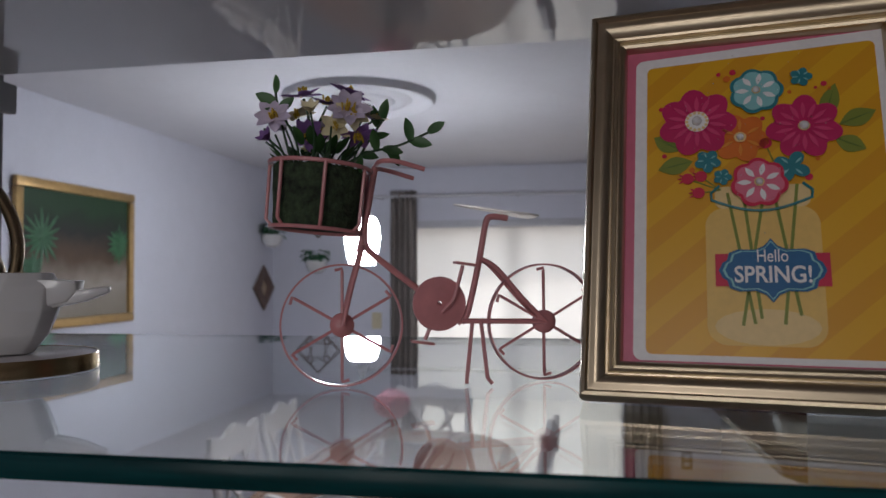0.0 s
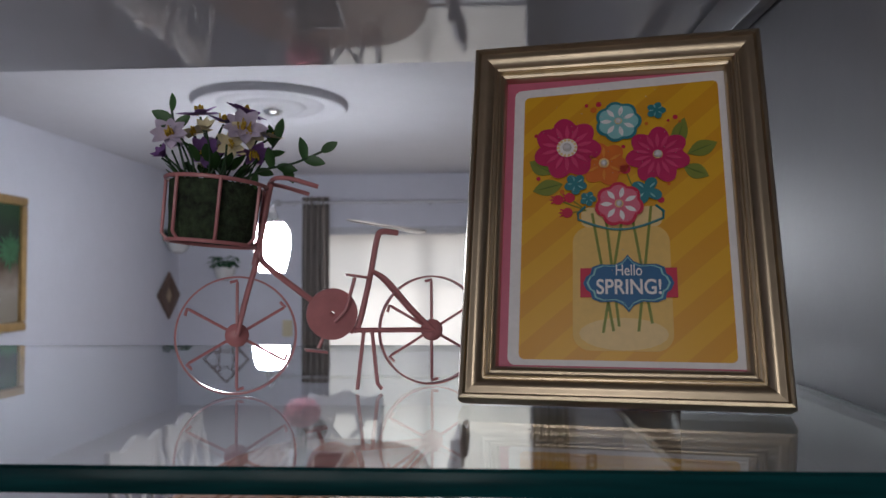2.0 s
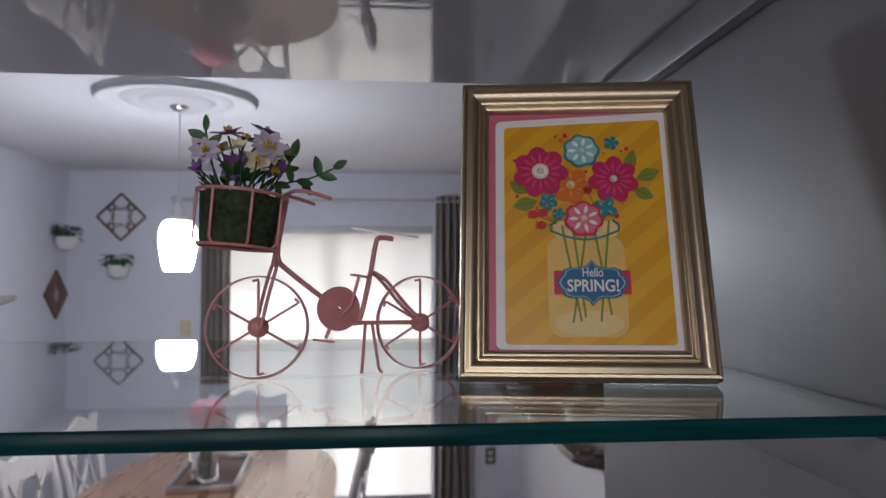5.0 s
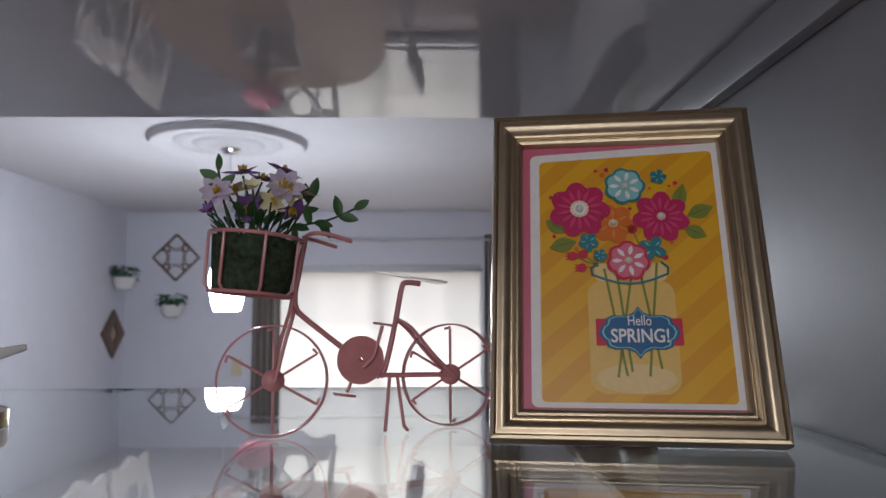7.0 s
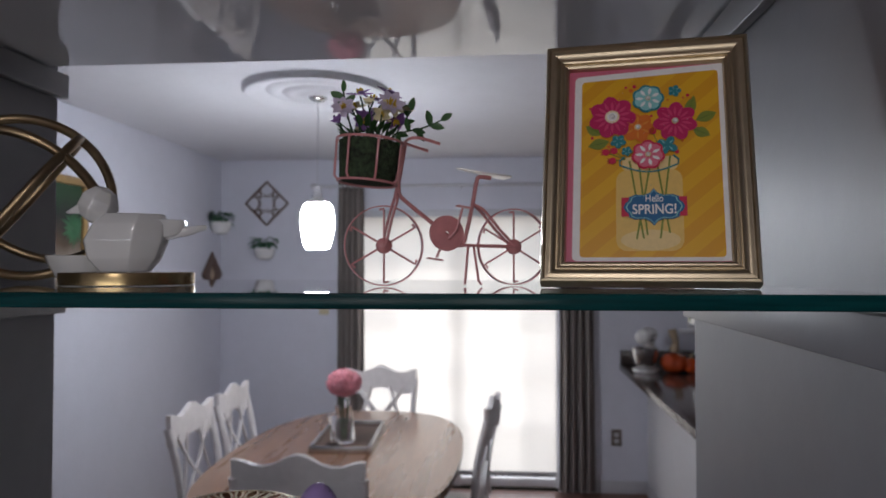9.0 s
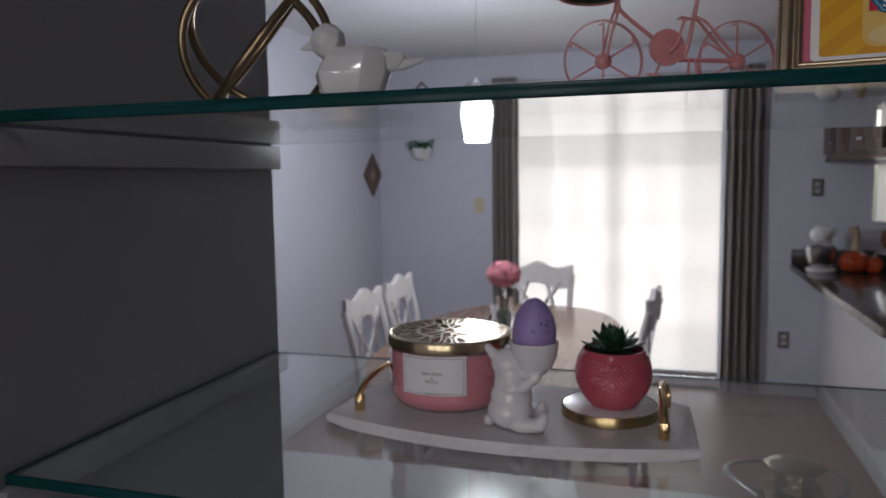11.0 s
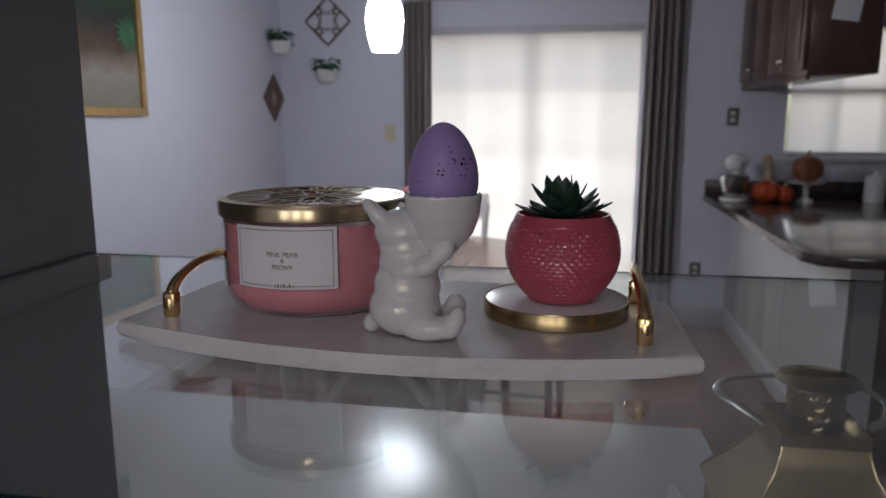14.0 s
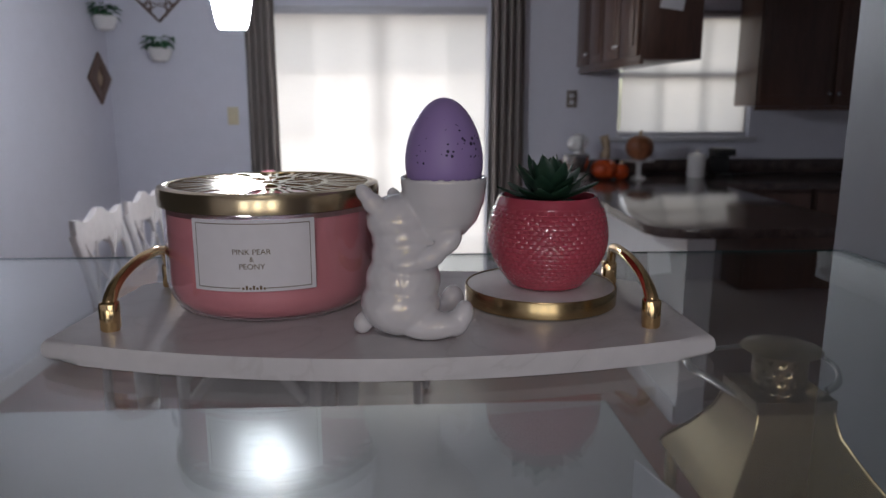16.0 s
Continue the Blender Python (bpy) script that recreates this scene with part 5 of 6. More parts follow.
coaster(pose(-0.391, 0.485, A + 0.0005), 0.057, 0.0105, "round white marble coaster with gold rim under the bird")
bm = bmesh.new()
body = [(-0.034, 0.0), (-0.026, -0.022), (0.012, -0.026), (0.032, -0.012), (0.036, 0.0), (0.032, 0.012), (0.012, 0.026), (-0.026, 0.022)]
rings = []
for z, s, dx in ((0.0, 0.62, 0.0), (0.012, 0.92, -0.001), (0.028, 1.06, 0.0), (0.043, 0.96, 0.004), (0.052, 0.74, 0.008)):
    rings.append([(x * s + dx, y * s, z) for x, y in body])
grid_skin(bm, rings)
grid_skin(bm, [[(0.024, y, z) for y, z in ((-0.014, 0.048), (-0.012, 0.028), (0.012, 0.028), (0.014, 0.048))], [(0.046, y, z) for y, z in ((-0.009, 0.047), (-0.006, 0.033), (0.006, 0.033), (0.009, 0.047))], [(0.052, y, z) for y, z in ((-0.008, 0.047), (-0.005, 0.040), (0.005, 0.040), (0.008, 0.047))]])
grid_skin(bm, [[(0.03, y, z) for y, z in ((-0.007, 0.040), (-0.006, 0.028), (0.006, 0.028), (0.007, 0.040))], [(0.055, y, z) for y, z in ((-0.005, 0.041), (-0.004, 0.033), (0.004, 0.033), (0.005, 0.041))], [(0.071, y, z) for y, z in ((-0.0025, 0.043), (-0.002, 0.039), (0.002, 0.039), (0.0025, 0.043))]])
bmesh.ops.create_uvsphere(bm, u_segments=7, v_segments=5, radius=0.0178, matrix=pose(-0.0225, 0, 0.0600, 12, 24, 20))
grid_skin(bm, [[Vector((-0.034, y, 0.058 + z)) for y, z in ((-0.006, 0.006), (-0.006, -0.006), (0.006, -0.006), (0.006, 0.006))], [Vector((-0.050, y, 0.053 + z)) for y, z in ((-0.001, 0.001), (-0.001, -0.001), (0.001, -0.001), (0.001, 0.001))]])
bmesh.ops.recalc_face_normals(bm, faces=bm.faces)
bmesh.ops.bevel(bm, geom=list(bm.edges), offset=0.0012, segments=2, affect="EDGES", profile=0.5)
solid("bird_figurine", bm, M_CERAMIC, "glossy white faceted ceramic bird on a marble coaster", "figurine", pose(-0.393, 0.482, A + 0.0118, 0, 0, 14))
ds = [(0.018, 0.0), (0.026, 0.004), (0.034, 0.018), (0.037, 0.027), (0.035, 0.027), (0.031, 0.018), (0.0, 0.006)]
solid("small_dish", lathe(bmesh.new(), ds, 9), M_CERAMIC, "small faceted white ceramic dish", "dish", pose(-0.471, 0.547, A + 0.0005))
go = thing("ring_sculpture", "antique bronze-gold sculpture of three interlocked rings", "sculpture", pose(-0.526, 0.535, A + 0.0005))
RR = 0.0785
for nrm in ((-0.50, 0.84, 0.20), (0.032, 0.766, 0.642), (0.647, 0.462, -0.607)):
    nv = Vector(nrm).normalized()
    u_ = nv.orthogonal().normalized()
    v_ = nv.cross(u_)
    part("ring", rod(ring_points((0, 0, 0.0835), RR, 72, u_, v_), 0.0048, 10, closed=True), M_ANTIQUE, go)

# ---- lower shelf: marble tray and what stands on it ----
ty = thing("marble_tray", "white marble tray with bowed edges and polished gold handles", "tray", pose(-0.2495, 0.5500, B + 0.0005, 0, 0, -1.6))
TH = 0.012
o = []
for k in range(17):
    s = k / 16 * 2 - 1
    o.append((s * 0.1855, -0.064 - 0.034 * (1 - s * s)))
for k in range(17):
    s = 1 - k / 16 * 2
    o.append((s * 0.178, 0.060 + 0.034 * (1 - s * s)))
part("slab", slab(bmesh.new(), o, 0, TH, bevel=0.0048), M_MARBLE, ty)
for sx in (-1, 1):
    hx = sx * 0.1535
    line = spline([(hx, -0.048, TH), (hx, -0.048, TH + 0.014), (hx - sx * 0.001, -0.040, TH + 0.024), (hx - sx * 0.003, -0.02, TH + 0.031), (hx - sx * 0.004, 0.004, TH + 0.033), (hx - sx * 0.003, 0.03, TH + 0.030), (hx, 0.045, TH + 0.02), (hx, 0.05, TH + 0.01), (hx, 0.05, TH)], 5)
    nl = len(line)
    part("handle", rod(line, [0.0050 - 0.0018 * min(1, i / 12) for i in range(nl)], 10), M_POLISH, ty, "polished gold bar handle")
    for fy in (-0.048, 0.05):
        part("handle_foot", boxed(hx - 0.0048, hx + 0.0048, fy - 0.0044, fy + 0.0044, TH, TH + 0.017, 0.0018, 3), M_POLISH, ty)
TZ = B + 0.0005 + TH + 0.0004

# candle in glass
M_WAX = material("pink_wax", (0.46, 0.21, 0.23), 0.45, vary=0.06, scale=20)
M_PINKGLASS = glassy("pink_glass", (0.98, 0.85, 0.87))
M_FOIL = material("gold_foil", (0.16, 0.11, 0.06), 0.45, 0.4)
M_PAPER = material("label_paper", (0.80, 0.77, 0.79), 0.55, vary=0.03, scale=120)
M_LIDGOLD = material("lid_gold", (0.55, 0.44, 0.27), 0.2, 1.0, vary=0.10, scale=12, stretch=(1, 1, 6))
cj = thing("candle_jar", "pink scented candle in a glass jar with pierced gold lid", "candle", pose(-0.3225, 0.5665, TZ) @ Matrix.Diagonal((0.963, 0.963, 0.912, 1)))
gp = [(0.040, 0.0), (0.055, 0.0008), (0.062, 0.0045), (0.0665, 0.0125), (0.068, 0.020), (0.068, 0.071), (0.0662, 0.071), (0.0662, 0.020), (0.0648, 0.0130), (0.0606, 0.0056), (0.0545, 0.0026), (0.0, 0.0022)]
g_ = part("glass", lathe(bmesh.new(), gp, 72), M_PINKGLASS, cj)
g_.visible_shadow = False
part("wax", lathe(bmesh.new(), [(0.053, 0.0028), (0.0600, 0.0060), (0.0644, 0.0134), (0.0658, 0.0205), (0.0658, 0.0675), (0.0, 0.0665)], 72), M_WAX, cj)
lid = part("lid", lathe(bmesh.new(), [(0.0690, 0.0715), (0.0706, 0.072), (0.0709, 0.0805), (0.0700, 0.0835), (0.0665, 0.0845), (0.0650, 0.0838), (0.0685, 0.080), (0.0688, 0.0715)], 80, cap=False), M_LIDGOLD, cj, "gold metal lid")
zt = 0.0836


def ribbon(pts, width, z0, z1):
    """A flat closed band cut from sheet, following points in the plane."""
    pts = [Vector((x, y)) for x, y in pts]
    n = len(pts)
    bm = bmesh.new()
    rings = []
    for i, p in enumerate(pts):
        d = (pts[(i + 1) % n] - pts[i - 1]).normalized()
        q = Vector((-d.y, d.x)) * width / 2
        rings.append([bm.verts.new((c.x, c.y, z)) for c, z in ((p - q, z0), (p + q, z0), (p + q, z1), (p - q, z1))])
    for a, b in zip(rings, rings[1:] + rings[:1]):
        for k in range(4):
            bm.faces.new((a[k], a[(k + 1) % 4], b[(k + 1) % 4], b[k]))
    bmesh.ops.recalc_face_normals(bm, faces=bm.faces)
    return bm


def around(r, n=64):
    return [(r * math.cos(2 * math.pi * i / n), r * math.sin(2 * math.pi * i / n)) for i in range(n)]


def loop(r0, r1, width, z):
    pts = []
    for k in range(28):
        t = 2 * math.pi * k / 28
        pts.append(((r0 + r1) / 2 + (r1 - r0) / 2 * math.cos(t), width * math.sin(t) * (0.75 + 0.25 * math.cos(t))))
    return ribbon(pts, 0.0026, zt - 0.001, zt + z)


for r, w, z in ((0.008, 0.0035, 0.0003), (0.036, 0.0030, 0.00015), (0.0655, 0.0042, 0.0005)):
    part("lid_hoop", ribbon(around(r), w, zt - 0.001, zt + z), M_LIDGOLD, lid)
for count, shift, shape in ((9, 0.0, (0.0095, 0.035, 0.0075, 0.0)), (12, 0.0, (0.0365, 0.0645, 0.0075, 0.00005)), (12, 15.0, (0.0365, 0.0645, 0.0050, 0.0001))):
    one = part("lid_petal", loop(*shape), M_LIDGOLD, lid, m=pose(0, 0, 0, 0, 0, shift))
    for k in range(1, count):
        share("lid_petal", one, lid, pose(0, 0, 0, 0, 0, shift + 360 * k / count))


def on_jar(a0, a1, z0, z1, r, mat, name, parent, n=24, label=""):
    """A thin sheet wrapped round the jar between two angles, 0 facing -y."""
    bm = bmesh.new()
    rows = []
    for rr in (r, r - 0.0002):
        for z in (z0, z1):
            rows.append([(rr * math.sin(a0 + (a1 - a0) * i / n), -rr * math.cos(a0 + (a1 - a0) * i / n), z) for i in range(n + 1)])
    grid_skin(bm, [rows[0], rows[1]], closed_ring=False)
    return part(name, bm, mat, parent, label)


w0 = radians(31)
lb = on_jar(-w0, w0, 0.0245, 0.0690, 0.06835, M_PAPER, "label", cj, label="white paper label with thin gold border")
for za, zb in ((0.0265, 0.0270), (0.0662, 0.0667)):
    if za < 0.03:
        on_jar(-w0 * 0.92, -w0 * 0.2, za, zb, 0.0685, M_FOIL, "border_line", lb)
        on_jar(w0 * 0.2, w0 * 0.92, za, zb, 0.0685, M_FOIL, "border_line", lb)
    else:
        on_jar(-w0 * 0.92, w0 * 0.92, za, zb, 0.0685, M_FOIL, "border_line", lb)
for s in (-1, 1):
    on_jar(s * w0 * 0.92 - 0.003, s * w0 * 0.92 + 0.003, 0.0265, 0.0667, 0.0685, M_FOIL, "border_line", lb, 2)


def bent_words(text, size, z, bold=0.0):
    o = lettering("label_words", text, size, pose(0, 0, 0), M_FOIL, lb, bold)
    for v in o.data.vertices:
        x, y, d = v.co
        v.co = ((0.0686 + d) * math.sin(x / 0.0686), -(0.0686 + d) * math.cos(x / 0.0686), z + y)


bent_words("PINK PEAR", 0.0047, 0.0492)
bent_words("&", 0.0042, 0.0447)
bent_words("PEONY", 0.0047, 0.0401)
for k in range(7):
    a = radians(-5.2 + 1.7 * k)
    on_jar(a, a + radians(1.1), 0.0258, 0.0272 + 0.0012 * (k % 2), 0.0685, M_FOIL, "script_mark", lb, 2)

# rabbit egg cup: one glazed figure
def blobs(name, items, mat, label, cat, m, voxel=0.0011):
    bm = bmesh.new()
    for (x, y, z), (rx, ry, rz), rot in items:
        bmesh.ops.create_icosphere(bm, subdivisions=3, radius=1, matrix=pose(x, y, z, *rot) @ Matrix.Diagonal((rx, ry, rz, 1)))
    ob = solid(name, bm, mat, label, cat, m)
    r = ob.modifiers.new("melt", "REMESH")
    r.mode, r.voxel_size, r.use_smooth_shade = "VOXEL", voxel, True
    s = ob.modifiers.new("soften", "SMOOTH")
    s.factor, s.iterations = 0.5, 7
    return ob


M_PEARL = material("pearl_glaze", (0.78, 0.745, 0.755), 0.06, vary=0.04, scale=60, coat=1.0, bump=0.02, bump_scale=30)
M_PEARL.node_tree.nodes["Principled BSDF"].inputs["Thin Film Thickness"].default_value = 240
M_PEARL.node_tree.nodes["Principled BSDF"].inputs["Coat Roughness"].default_value = 0.02
M_PEARL.node_tree.nodes["Principled BSDF"].inputs["Thin Film IOR"].default_value = 1.33
rabbit = [
    ((-0.0075, 0, 0.0185), (0.0230, 0.0220, 0.0188), (0, 0, 0)),
    ((-0.0060, 0, 0.032), (0.0215, 0.0200, 0.0190), (0, 6, 0)),
    ((-0.0045, 0, 0.046), (0.0195, 0.0180, 0.0170), (0, 6, 0)),
    ((-0.0060, 0, 0.057), (0.0175, 0.0165, 0.0130), (0, 0, 0)),
    ((-0.0085, 0, 0.0665), (0.0180, 0.0170, 0.0148), (0, 0, 0)),
    ((0.0010, 0, 0.0690), (0.0110, 0.0110, 0.0095), (0, -20, 0)),
    ((-0.0215, -0.008, 0.0765), (0.0058, 0.0056, 0.0080), (0, -42, 0)),
    ((-0.0262, -0.009, 0.0822), (0.0044, 0.0050, 0.0062), (0, -38, 0)),
    ((-0.0100, 0.010, 0.0760), (0.0046, 0.0046, 0.0080), (0, -18, 0)),
    ((-0.0290, 0, 0.0070), (0.0058, 0.0060, 0.0068), (0, 20, 0)),
    ((0.0090, -0.0125, 0.0085), (0.0180, 0.0088, 0.0084), (0, -4, -8)),
    ((0.0225, -0.0120, 0.0095), (0.0088, 0.0074, 0.0076), (0, -30, 0)),
    ((0.0275, -0.0120, 0.0150), (0.0056, 0.0070, 0.0080), (0, 10, 0)),
    ((0.0085, 0.0125, 0.0085), (0.0170, 0.0086, 0.0084), (0, -4, 8)),
    ((0.0225, 0.0130, 0.0160), (0.0070, 0.0068, 0.0090), (0, 10, 0)),
    ((-0.0020, -0.0140, 0.0445), (0.0115, 0.0058, 0.0064), (0, -12, 6)),
    ((0.0090, -0.0145, 0.0480), (0.0100, 0.0058, 0.0062), (0, -28, 0)),
    ((0.0185, -0.0125, 0.0560), (0.0095, 0.0062, 0.0062), (0, -46, 0)),
    ((0.0000, 0.0140, 0.0450), (0.0115, 0.0058, 0.0064), (0, -12, -6)),
    ((0.0110, 0.0145, 0.0490), (0.0100, 0.0058, 0.0062), (0, -32, 0)),
    ((0.0195, 0.0125, 0.0570), (0.0095, 0.0062, 0.0062), (0, -46, 0)),
    ((0.0150, 0, 0.0655), (0.0150, 0.0165, 0.0125), (0, 0, 0)),
]
rb = blobs("rabbit_egg_cup", rabbit, M_PEARL, "pearly white ceramic rabbit egg cup holding up a bowl", "egg cup", pose(-0.2330, 0.4915, TZ) @ Matrix.Diagonal((0.97, 0.97, 0.962, 1)))
bm = bmesh.new()
bm.from_mesh(rb.data)
cup = [(0.004, 0.0555), (0.012, 0.0585), (0.0185, 0.066), (0.0225, 0.077), (0.0241, 0.0905), (0.0234, 0.0915), (0.0222, 0.0905), (0.0206, 0.079), (0.0165, 0.070), (0.0, 0.062)]
lathe(bm, cup, 48, pose(0.0168, 0, 0))
bm.to_mesh(rb.data)
bm.free()


def speckled(name, base, dots):
    m = bpy.data.materials.new(name)
    m.use_nodes = True
    n, l = m.node_tree.nodes, m.node_tree.links
    tc, vo, ns, ramp, sub = n.new("ShaderNodeTexCoord"), n.new("ShaderNodeTexVoronoi"), n.new("ShaderNodeTexNoise"), n.new("ShaderNodeValToRGB"), n.new("ShaderNodeMath")
    vo.inputs["Scale"].default_value = 330
    ns.inputs["Scale"].default_value, ns.inputs["Detail"].default_value = 45, 2
    l.new(tc.outputs["Object"], vo.inputs["Vector"]), l.new(tc.outputs["Object"], ns.inputs["Vector"])
    sub.operation = "MULTIPLY_ADD"
    sub.inputs[1].default_value = -1.3
    l.new(ns.outputs["Fac"], sub.inputs[0])
    l.new(vo.outputs["Distance"], sub.inputs[2])
    e = ramp.color_ramp.elements
    sh = n.new("ShaderNodeMath")
    sh.operation, sh.inputs[1].default_value = "ADD", 1.0
    l.new(sub.outputs[0], sh.inputs[0])
    e[0].position, e[0].color, e[1].position, e[1].color = 0.475, (*dots, 1), 0.492, (*base, 1)
    l.new(sh.outputs[0], ramp.inputs[0]), l.new(ramp.outputs[0], n["Principled BSDF"].inputs["Base Color"])
    n["Principled BSDF"].inputs["Roughness"].default_value = 0.42
    return m


M_EGG = speckled("purple_egg_paint", (0.37, 0.255, 0.54), (0.03, 0.015, 0.06))
ep = []
for k in range(25):
    t = math.pi * k / 24
    z = -math.cos(t)
    ep.append((0.0206 * math.sin(t) * (1 - 0.13 * z), 0.0275 * z + (0.0025 * z if z > 0 else 0)))
solid("speckled_egg", lathe(bmesh.new(), ep, 56), M_EGG, "matt purple egg with dark speckles in the egg cup", "egg", pose(-0.2165, 0.4915, TZ + 0.0984))

# succulent in a woven-pattern pot on a coaster
coaster(pose(-0.1505, 0.5580, TZ), 0.0487, 0.0105, "round white marble coaster with gold rim under the pot")
M_POT = material("coral_glaze", (0.50, 0.075, 0.11), 0.15, vary=0.10, scale=60, coat=0.8)
PZ = TZ + 0.0112
sp = thing("succulent_pot", "coral pink woven-pattern ceramic pot with a green succulent", "plant pot", pose(-0.1470, 0.5565, PZ) @ Matrix.Diagonal((0.94, 0.94, 0.945, 1)))
bm = bmesh.new()
rows, seg, per = 20, 264, 44
rings = []
hgt = 0.0605
for k in range(rows * 5 + 1):
    v = k / (rows * 5)
    z = hgt * v
    r = 0.0185 + 0.0215 * math.sin(min(1, (v + 0.06) / 0.60) * math.pi / 2) ** 0.85 if v < 0.54 else 0.0400 - 0.0072 * ((v - 0.54) / 0.46) ** 2.0
    row = int(v * rows)
    fv_ = v * rows - row
    ring = []
    for i in range(seg):
        fa = (i / seg * per + 0.5 * (row % 2)) % 1
        bump = (1.2 - 0.7 * fv_) * min(1.0, 5 * fv_, 5 * (1 - fv_)) * min(1.0, 4.5 * min(fa, 1 - fa)) * 0.0009 * min(1.0, max(0.0, (0.93 - v) * 14))
        a = 2 * math.pi * i / seg
        ring.append(((r + bump) * math.cos(a), (r + bump) * math.sin(a), z))
    rings.append(ring)
for r, z in ((0.0325, hgt + 0.0004), (0.031, hgt + 0.0002), (0.030, hgt - 0.008)):
    rings.append([(r * math.cos(2 * math.pi * i / seg), r * math.sin(2 * math.pi * i / seg), z) for i in range(seg)])
grid_skin(bm, rings)
part("pot", bm, M_POT, sp)
part("soil", lathe(bmesh.new(), [(0.0298, hgt - 0.0076), (0.02, hgt - 0.004), (0.0, hgt - 0.003)], 30), M_MOSS, sp)
M_SUCC = material("succulent_green", (0.028, 0.075, 0.04), 0.42, vary=0.25, scale=80, colour2=(0.018, 0.05, 0.035), per_object=0.2)


def fat_leaf(length, width, thick):
    bm = bmesh.new()
    rings = []
    for k in range(8):
        t = k / 7
        w = width * (0.35 + 1.2 * t - 1.5 * t ** 3) if t < 1 else 0.0002
        w = max(w, 0.0003)
        th = thick * (1 - 0.75 * t)
        z = 0.25 * length * t * t
        rings.append([(length * t, w * math.cos(a), z + th * math.sin(a) * (0.6 if math.sin(a) > 0 else 1)) for a in [2 * math.pi * i / 8 for i in range(8)]])
    return grid_skin(bm, rings)


rn = random.Random(11)
first = None
for tier, cnt, pitch_, ln in ((0, 10, -4, 0.030), (1, 8, -24, 0.028), (2, 7, -44, 0.025), (3, 5, -64, 0.021), (4, 3, -80, 0.016)):
    for k in range(cnt):
        m = pose(0, 0, hgt - 0.001 + tier * 0.0016, 0, 0, 360 * k / cnt + tier * 23 + rn.uniform(-6, 6)) @ pose(0.002, 0, 0, 0, pitch_ + rn.uniform(-7, 7), 0)
        s = ln / 0.03 * rn.uniform(0.9, 1.08)
        m = m @ Matrix.Diagonal((s, s, s, 1))
        if first is None:
            first = part("leaf", fat_leaf(0.030, 0.0098, 0.0028), M_SUCC, sp, m=m)
        else:
            share("leaf", first, sp, m)

# ---- on the ledge: brass lantern, gold knob ----
lx, ly = 0.0275, 0.580
ln_ = thing("brass_lantern", "aged brass lantern with flared roof and pierced chimney", "lantern", pose(lx, ly, LEDGE + 0.0005))
z_ = lambda v: v - 0.0125 - LEDGE
prof = [(0.0265, 1.033), (0.0275, 1.025), (0.0310, 1.013), (0.0385, 1.001), (0.0460, 0.990), (0.0530, 0.981), (0.0580, 0.974), (0.0600, 0.970)]
for k, nm in enumerate(("roof_front", "roof_side", "roof_back", "roof_side")):
    bm = bmesh.new()
    rows_ = []
    for hw, z in prof:
        rows_.append([(-hw * 0.985, -hw, z_(z)), (hw * 0.985, -hw, z_(z)), (hw * 0.985, -hw + 0.0012, z_(z) - 0.0008), (-hw * 0.985, -hw + 0.0012, z_(z) - 0.0008)])
    grid_skin(bm, rows_)
    bmesh.ops.recalc_face_normals(bm, faces=bm.faces)
    part(nm, bm, M_BRASS, ln_, m=pose(0, 0, 0, 0, 0, 90 * k))
for sx in (-1, 1):
    for sy in (-1, 1):
        part("roof_seam", rod([(sx * hw, sy * hw, z_(z)) for hw, z in prof], 0.0011, 6), M_BRASS, ln_)
        part("corner_post", boxed(sx * 0.053 - 0.004, sx * 0.053 + 0.004, sy * 0.053 - 0.004, sy * 0.053 + 0.004, 0.012, z_(0.9672), 0.001), M_BRASS, ln_)
part("roof_plate", boxed(-0.0275, 0.0275, -0.0275, 0.0275, z_(1.0325), z_(1.0345), 0.0006), M_BRASS, ln_)
for s in (-1, 1):
    part("plate_lip", boxed(-0.0275, 0.0275, s * 0.0275 - 0.0006, s * 0.0275 + 0.0006, z_(1.030), z_(1.0385)), M_BRASS, ln_)
    part("plate_lip", boxed(s * 0.0275 - 0.0006, s * 0.0275 + 0.0006, -0.026, 0.026, z_(1.030), z_(1.0385)), M_BRASS, ln_)
    for rx in (-0.017, 0.006, 0.022):
        part("rivet", lathe(bmesh.new(), [(0.0011, 0.0), (0.0009, 0.0005), (0.0, 0.0007)], 10, pose(rx, s * 0.0281, z_(1.0355), 90 if s < 0 else -90)), M_BRASS, ln_)
part("base", boxed(-0.070, 0.070, -0.070, 0.070, 0, 0.012, 0.002), M_BRASS, ln_)
part("eaves", boxed(-0.0610, 0.0610, -0.0610, 0.0610, z_(0.9675), z_(0.9698), 0.0006), M_BRASS, ln_)
for k in (0, 1, 2):
    p_ = part("pane", boxed(-0.0485, 0.0485, -0.0535, -0.0520, 0.013, z_(0.967), m=pose(0, 0, 0, 0, 0, 90 * k)), M_CLEAR, ln_)
    p_.visible_shadow = False
dr_ = part("door", boxed(-0.001, 0.001, 0.0, 0.100, 0.014, z_(0.962), 0.0004, m=pose(-0.0585, -0.054, 0, 0, 0, 16)), M_TRIM, ln_, "pale framed door standing ajar")
part("door_latch", lathe(bmesh.new(), [(0.003, 0), (0.003, 0.004), (0.005, 0.006), (0.0, 0.008)], 12, pose(-0.084, 0.03, 0.08, 0, -90)), M_BRASS, dr_)
part("candle", lathe(bmesh.new(), [(0.03, 0.0125), (0.03, 0.085), (0.026, 0.088), (0.0, 0.086)], 28), M_PAPER, ln_, "ivory pillar candle")
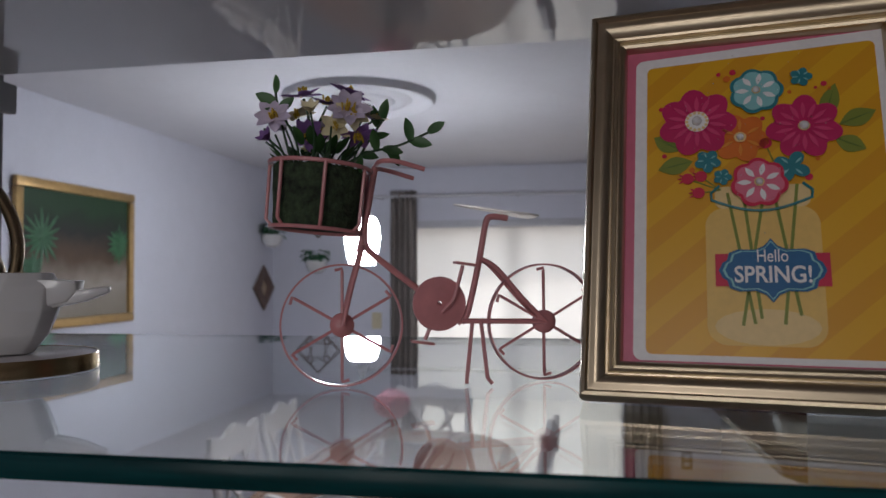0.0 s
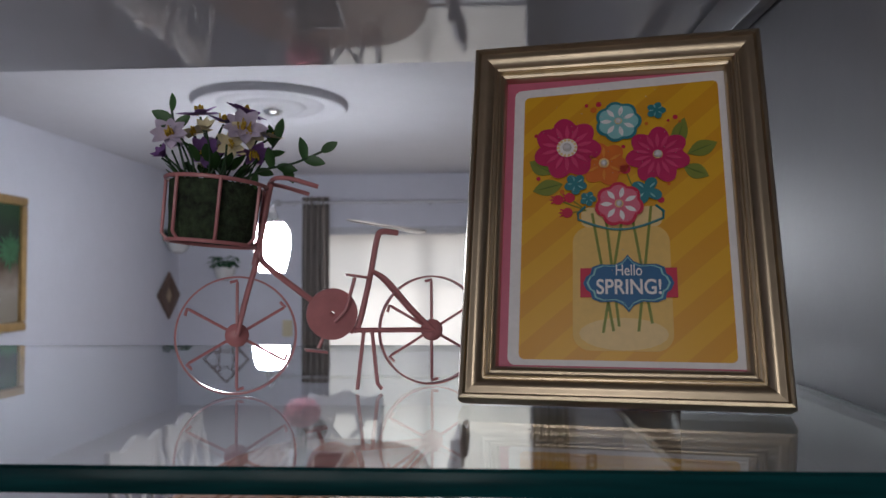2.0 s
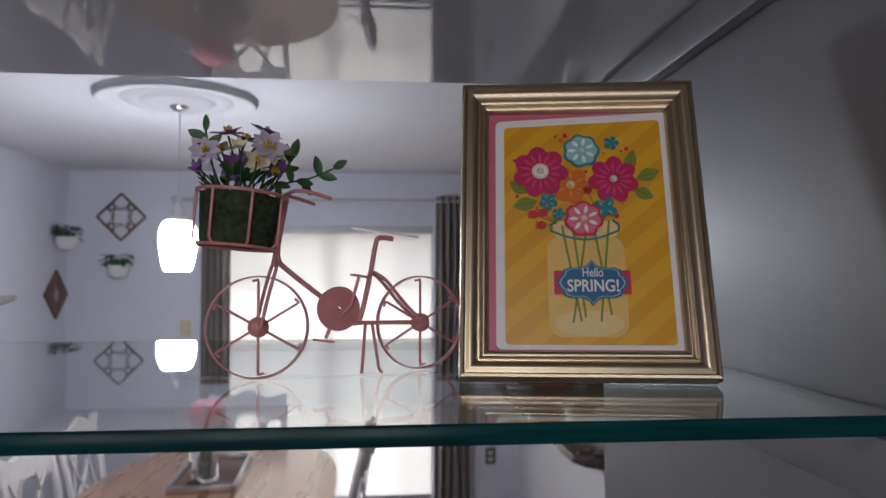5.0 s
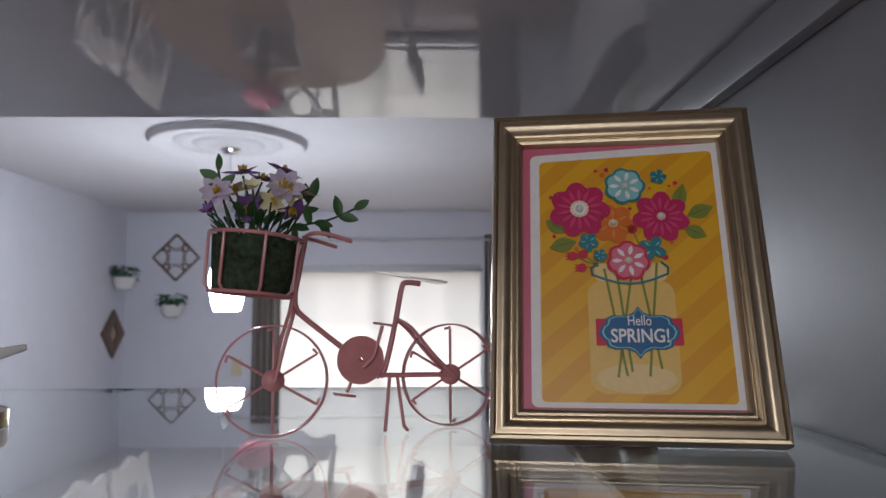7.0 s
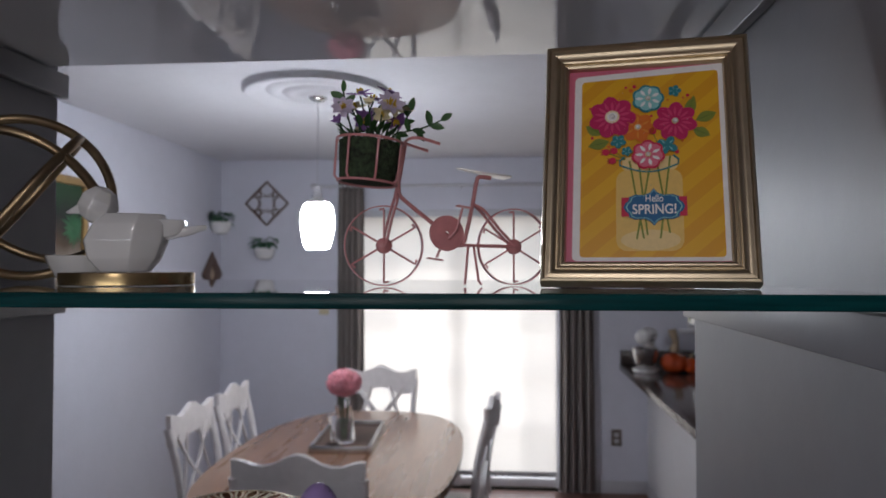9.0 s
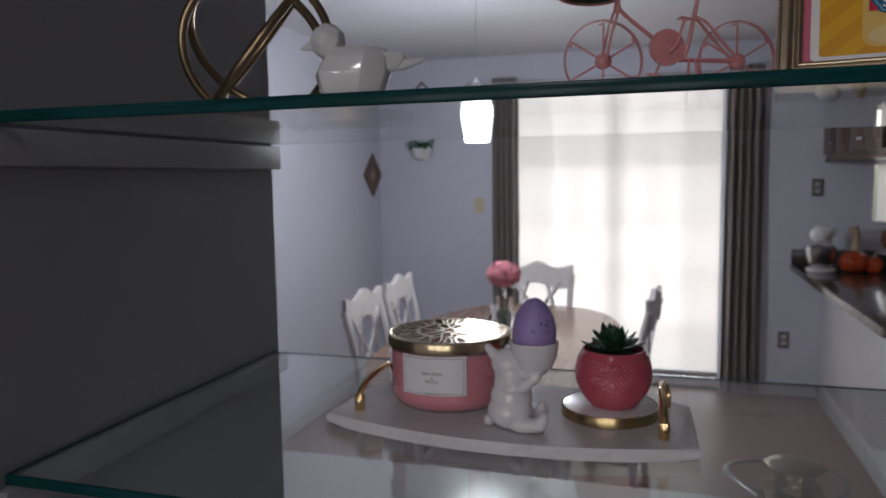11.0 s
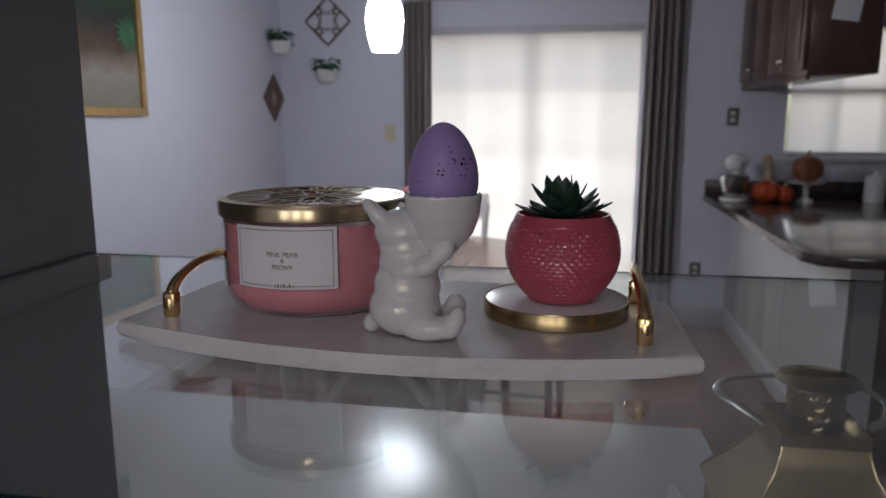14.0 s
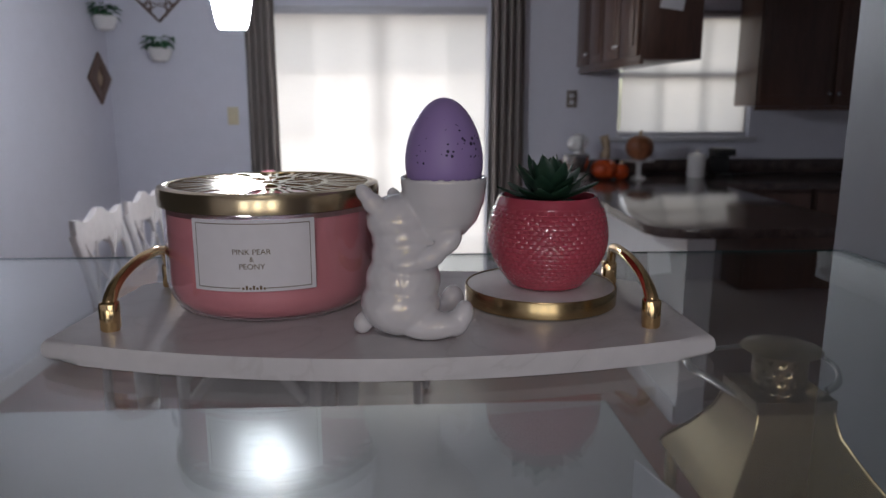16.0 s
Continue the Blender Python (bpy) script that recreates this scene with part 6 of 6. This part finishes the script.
# chimney with round holes: short strips between rows of holes
bm = bmesh.new()
cr0, zc0, zc1 = 0.0185, z_(1.0345), z_(1.0665)
nseg, nrow = 56, 14
cv = [[bm.verts.new((cr0 * math.cos(2 * math.pi * i / nseg), cr0 * math.sin(2 * math.pi * i / nseg), zc0 + (zc1 - zc0) * k / nrow)) for i in range(nseg)] for k in range(nrow + 1)]
for k in range(nrow):
    for i in range(nseg):
        hole = (k in (2, 5, 8, 11)) and ((i + (2 if k in (5, 11) else 0)) % 4 == 0)
        if not hole:
            bm.faces.new((cv[k][i], cv[k][(i + 1) % nseg], cv[k + 1][(i + 1) % nseg], cv[k + 1][i]))
ch_ = part("chimney", bm, M_BRASS, ln_, "pierced brass chimney")
th_ = ch_.modifiers.new("sheet", "SOLIDIFY")
th_.thickness = 0.0008
part("chimney_cap", lathe(bmesh.new(), [(0.0, z_(1.069)), (0.017, z_(1.0675)), (0.0262, z_(1.0665)), (0.0272, z_(1.0675)), (0.0262, z_(1.0685)), (0.012, z_(1.073)), (0.0, z_(1.074))], 48), M_BRASS, ln_)
hpts = [(-0.034, -0.006, z_(1.036)), (-0.050, -0.004, z_(1.046)), (-0.062, 0.004, z_(1.052)), (-0.060, 0.018, z_(1.054)), (-0.045, 0.030, z_(1.055)), (-0.02, 0.038, z_(1.055)), (0.01, 0.041, z_(1.055)), (0.035, 0.034, z_(1.053)), (0.05, 0.018, z_(1.048)), (0.046, 0.002, z_(1.041)), (0.034, -0.004, z_(1.036))]
part("handle", rod(spline(hpts, 5), 0.0032, 10, flat=0.6), M_STEEL, ln_, "bare wire carrying handle")
gk = thing("gold_knob", "round polished gold knob ornament on the ledge", "ornament", pose(-0.600, 0.66, LEDGE + 0.0005))
part("foot", lathe(bmesh.new(), [(0.012, 0.0), (0.012, 0.003), (0.005, 0.006)], 24), M_POLISH, gk)
part("ball", lathe(bmesh.new(), [(0.005, 0.006), (0.014, 0.012), (0.018, 0.022), (0.016, 0.031), (0.009, 0.036), (0.0, 0.037)], 28), M_POLISH, gk)
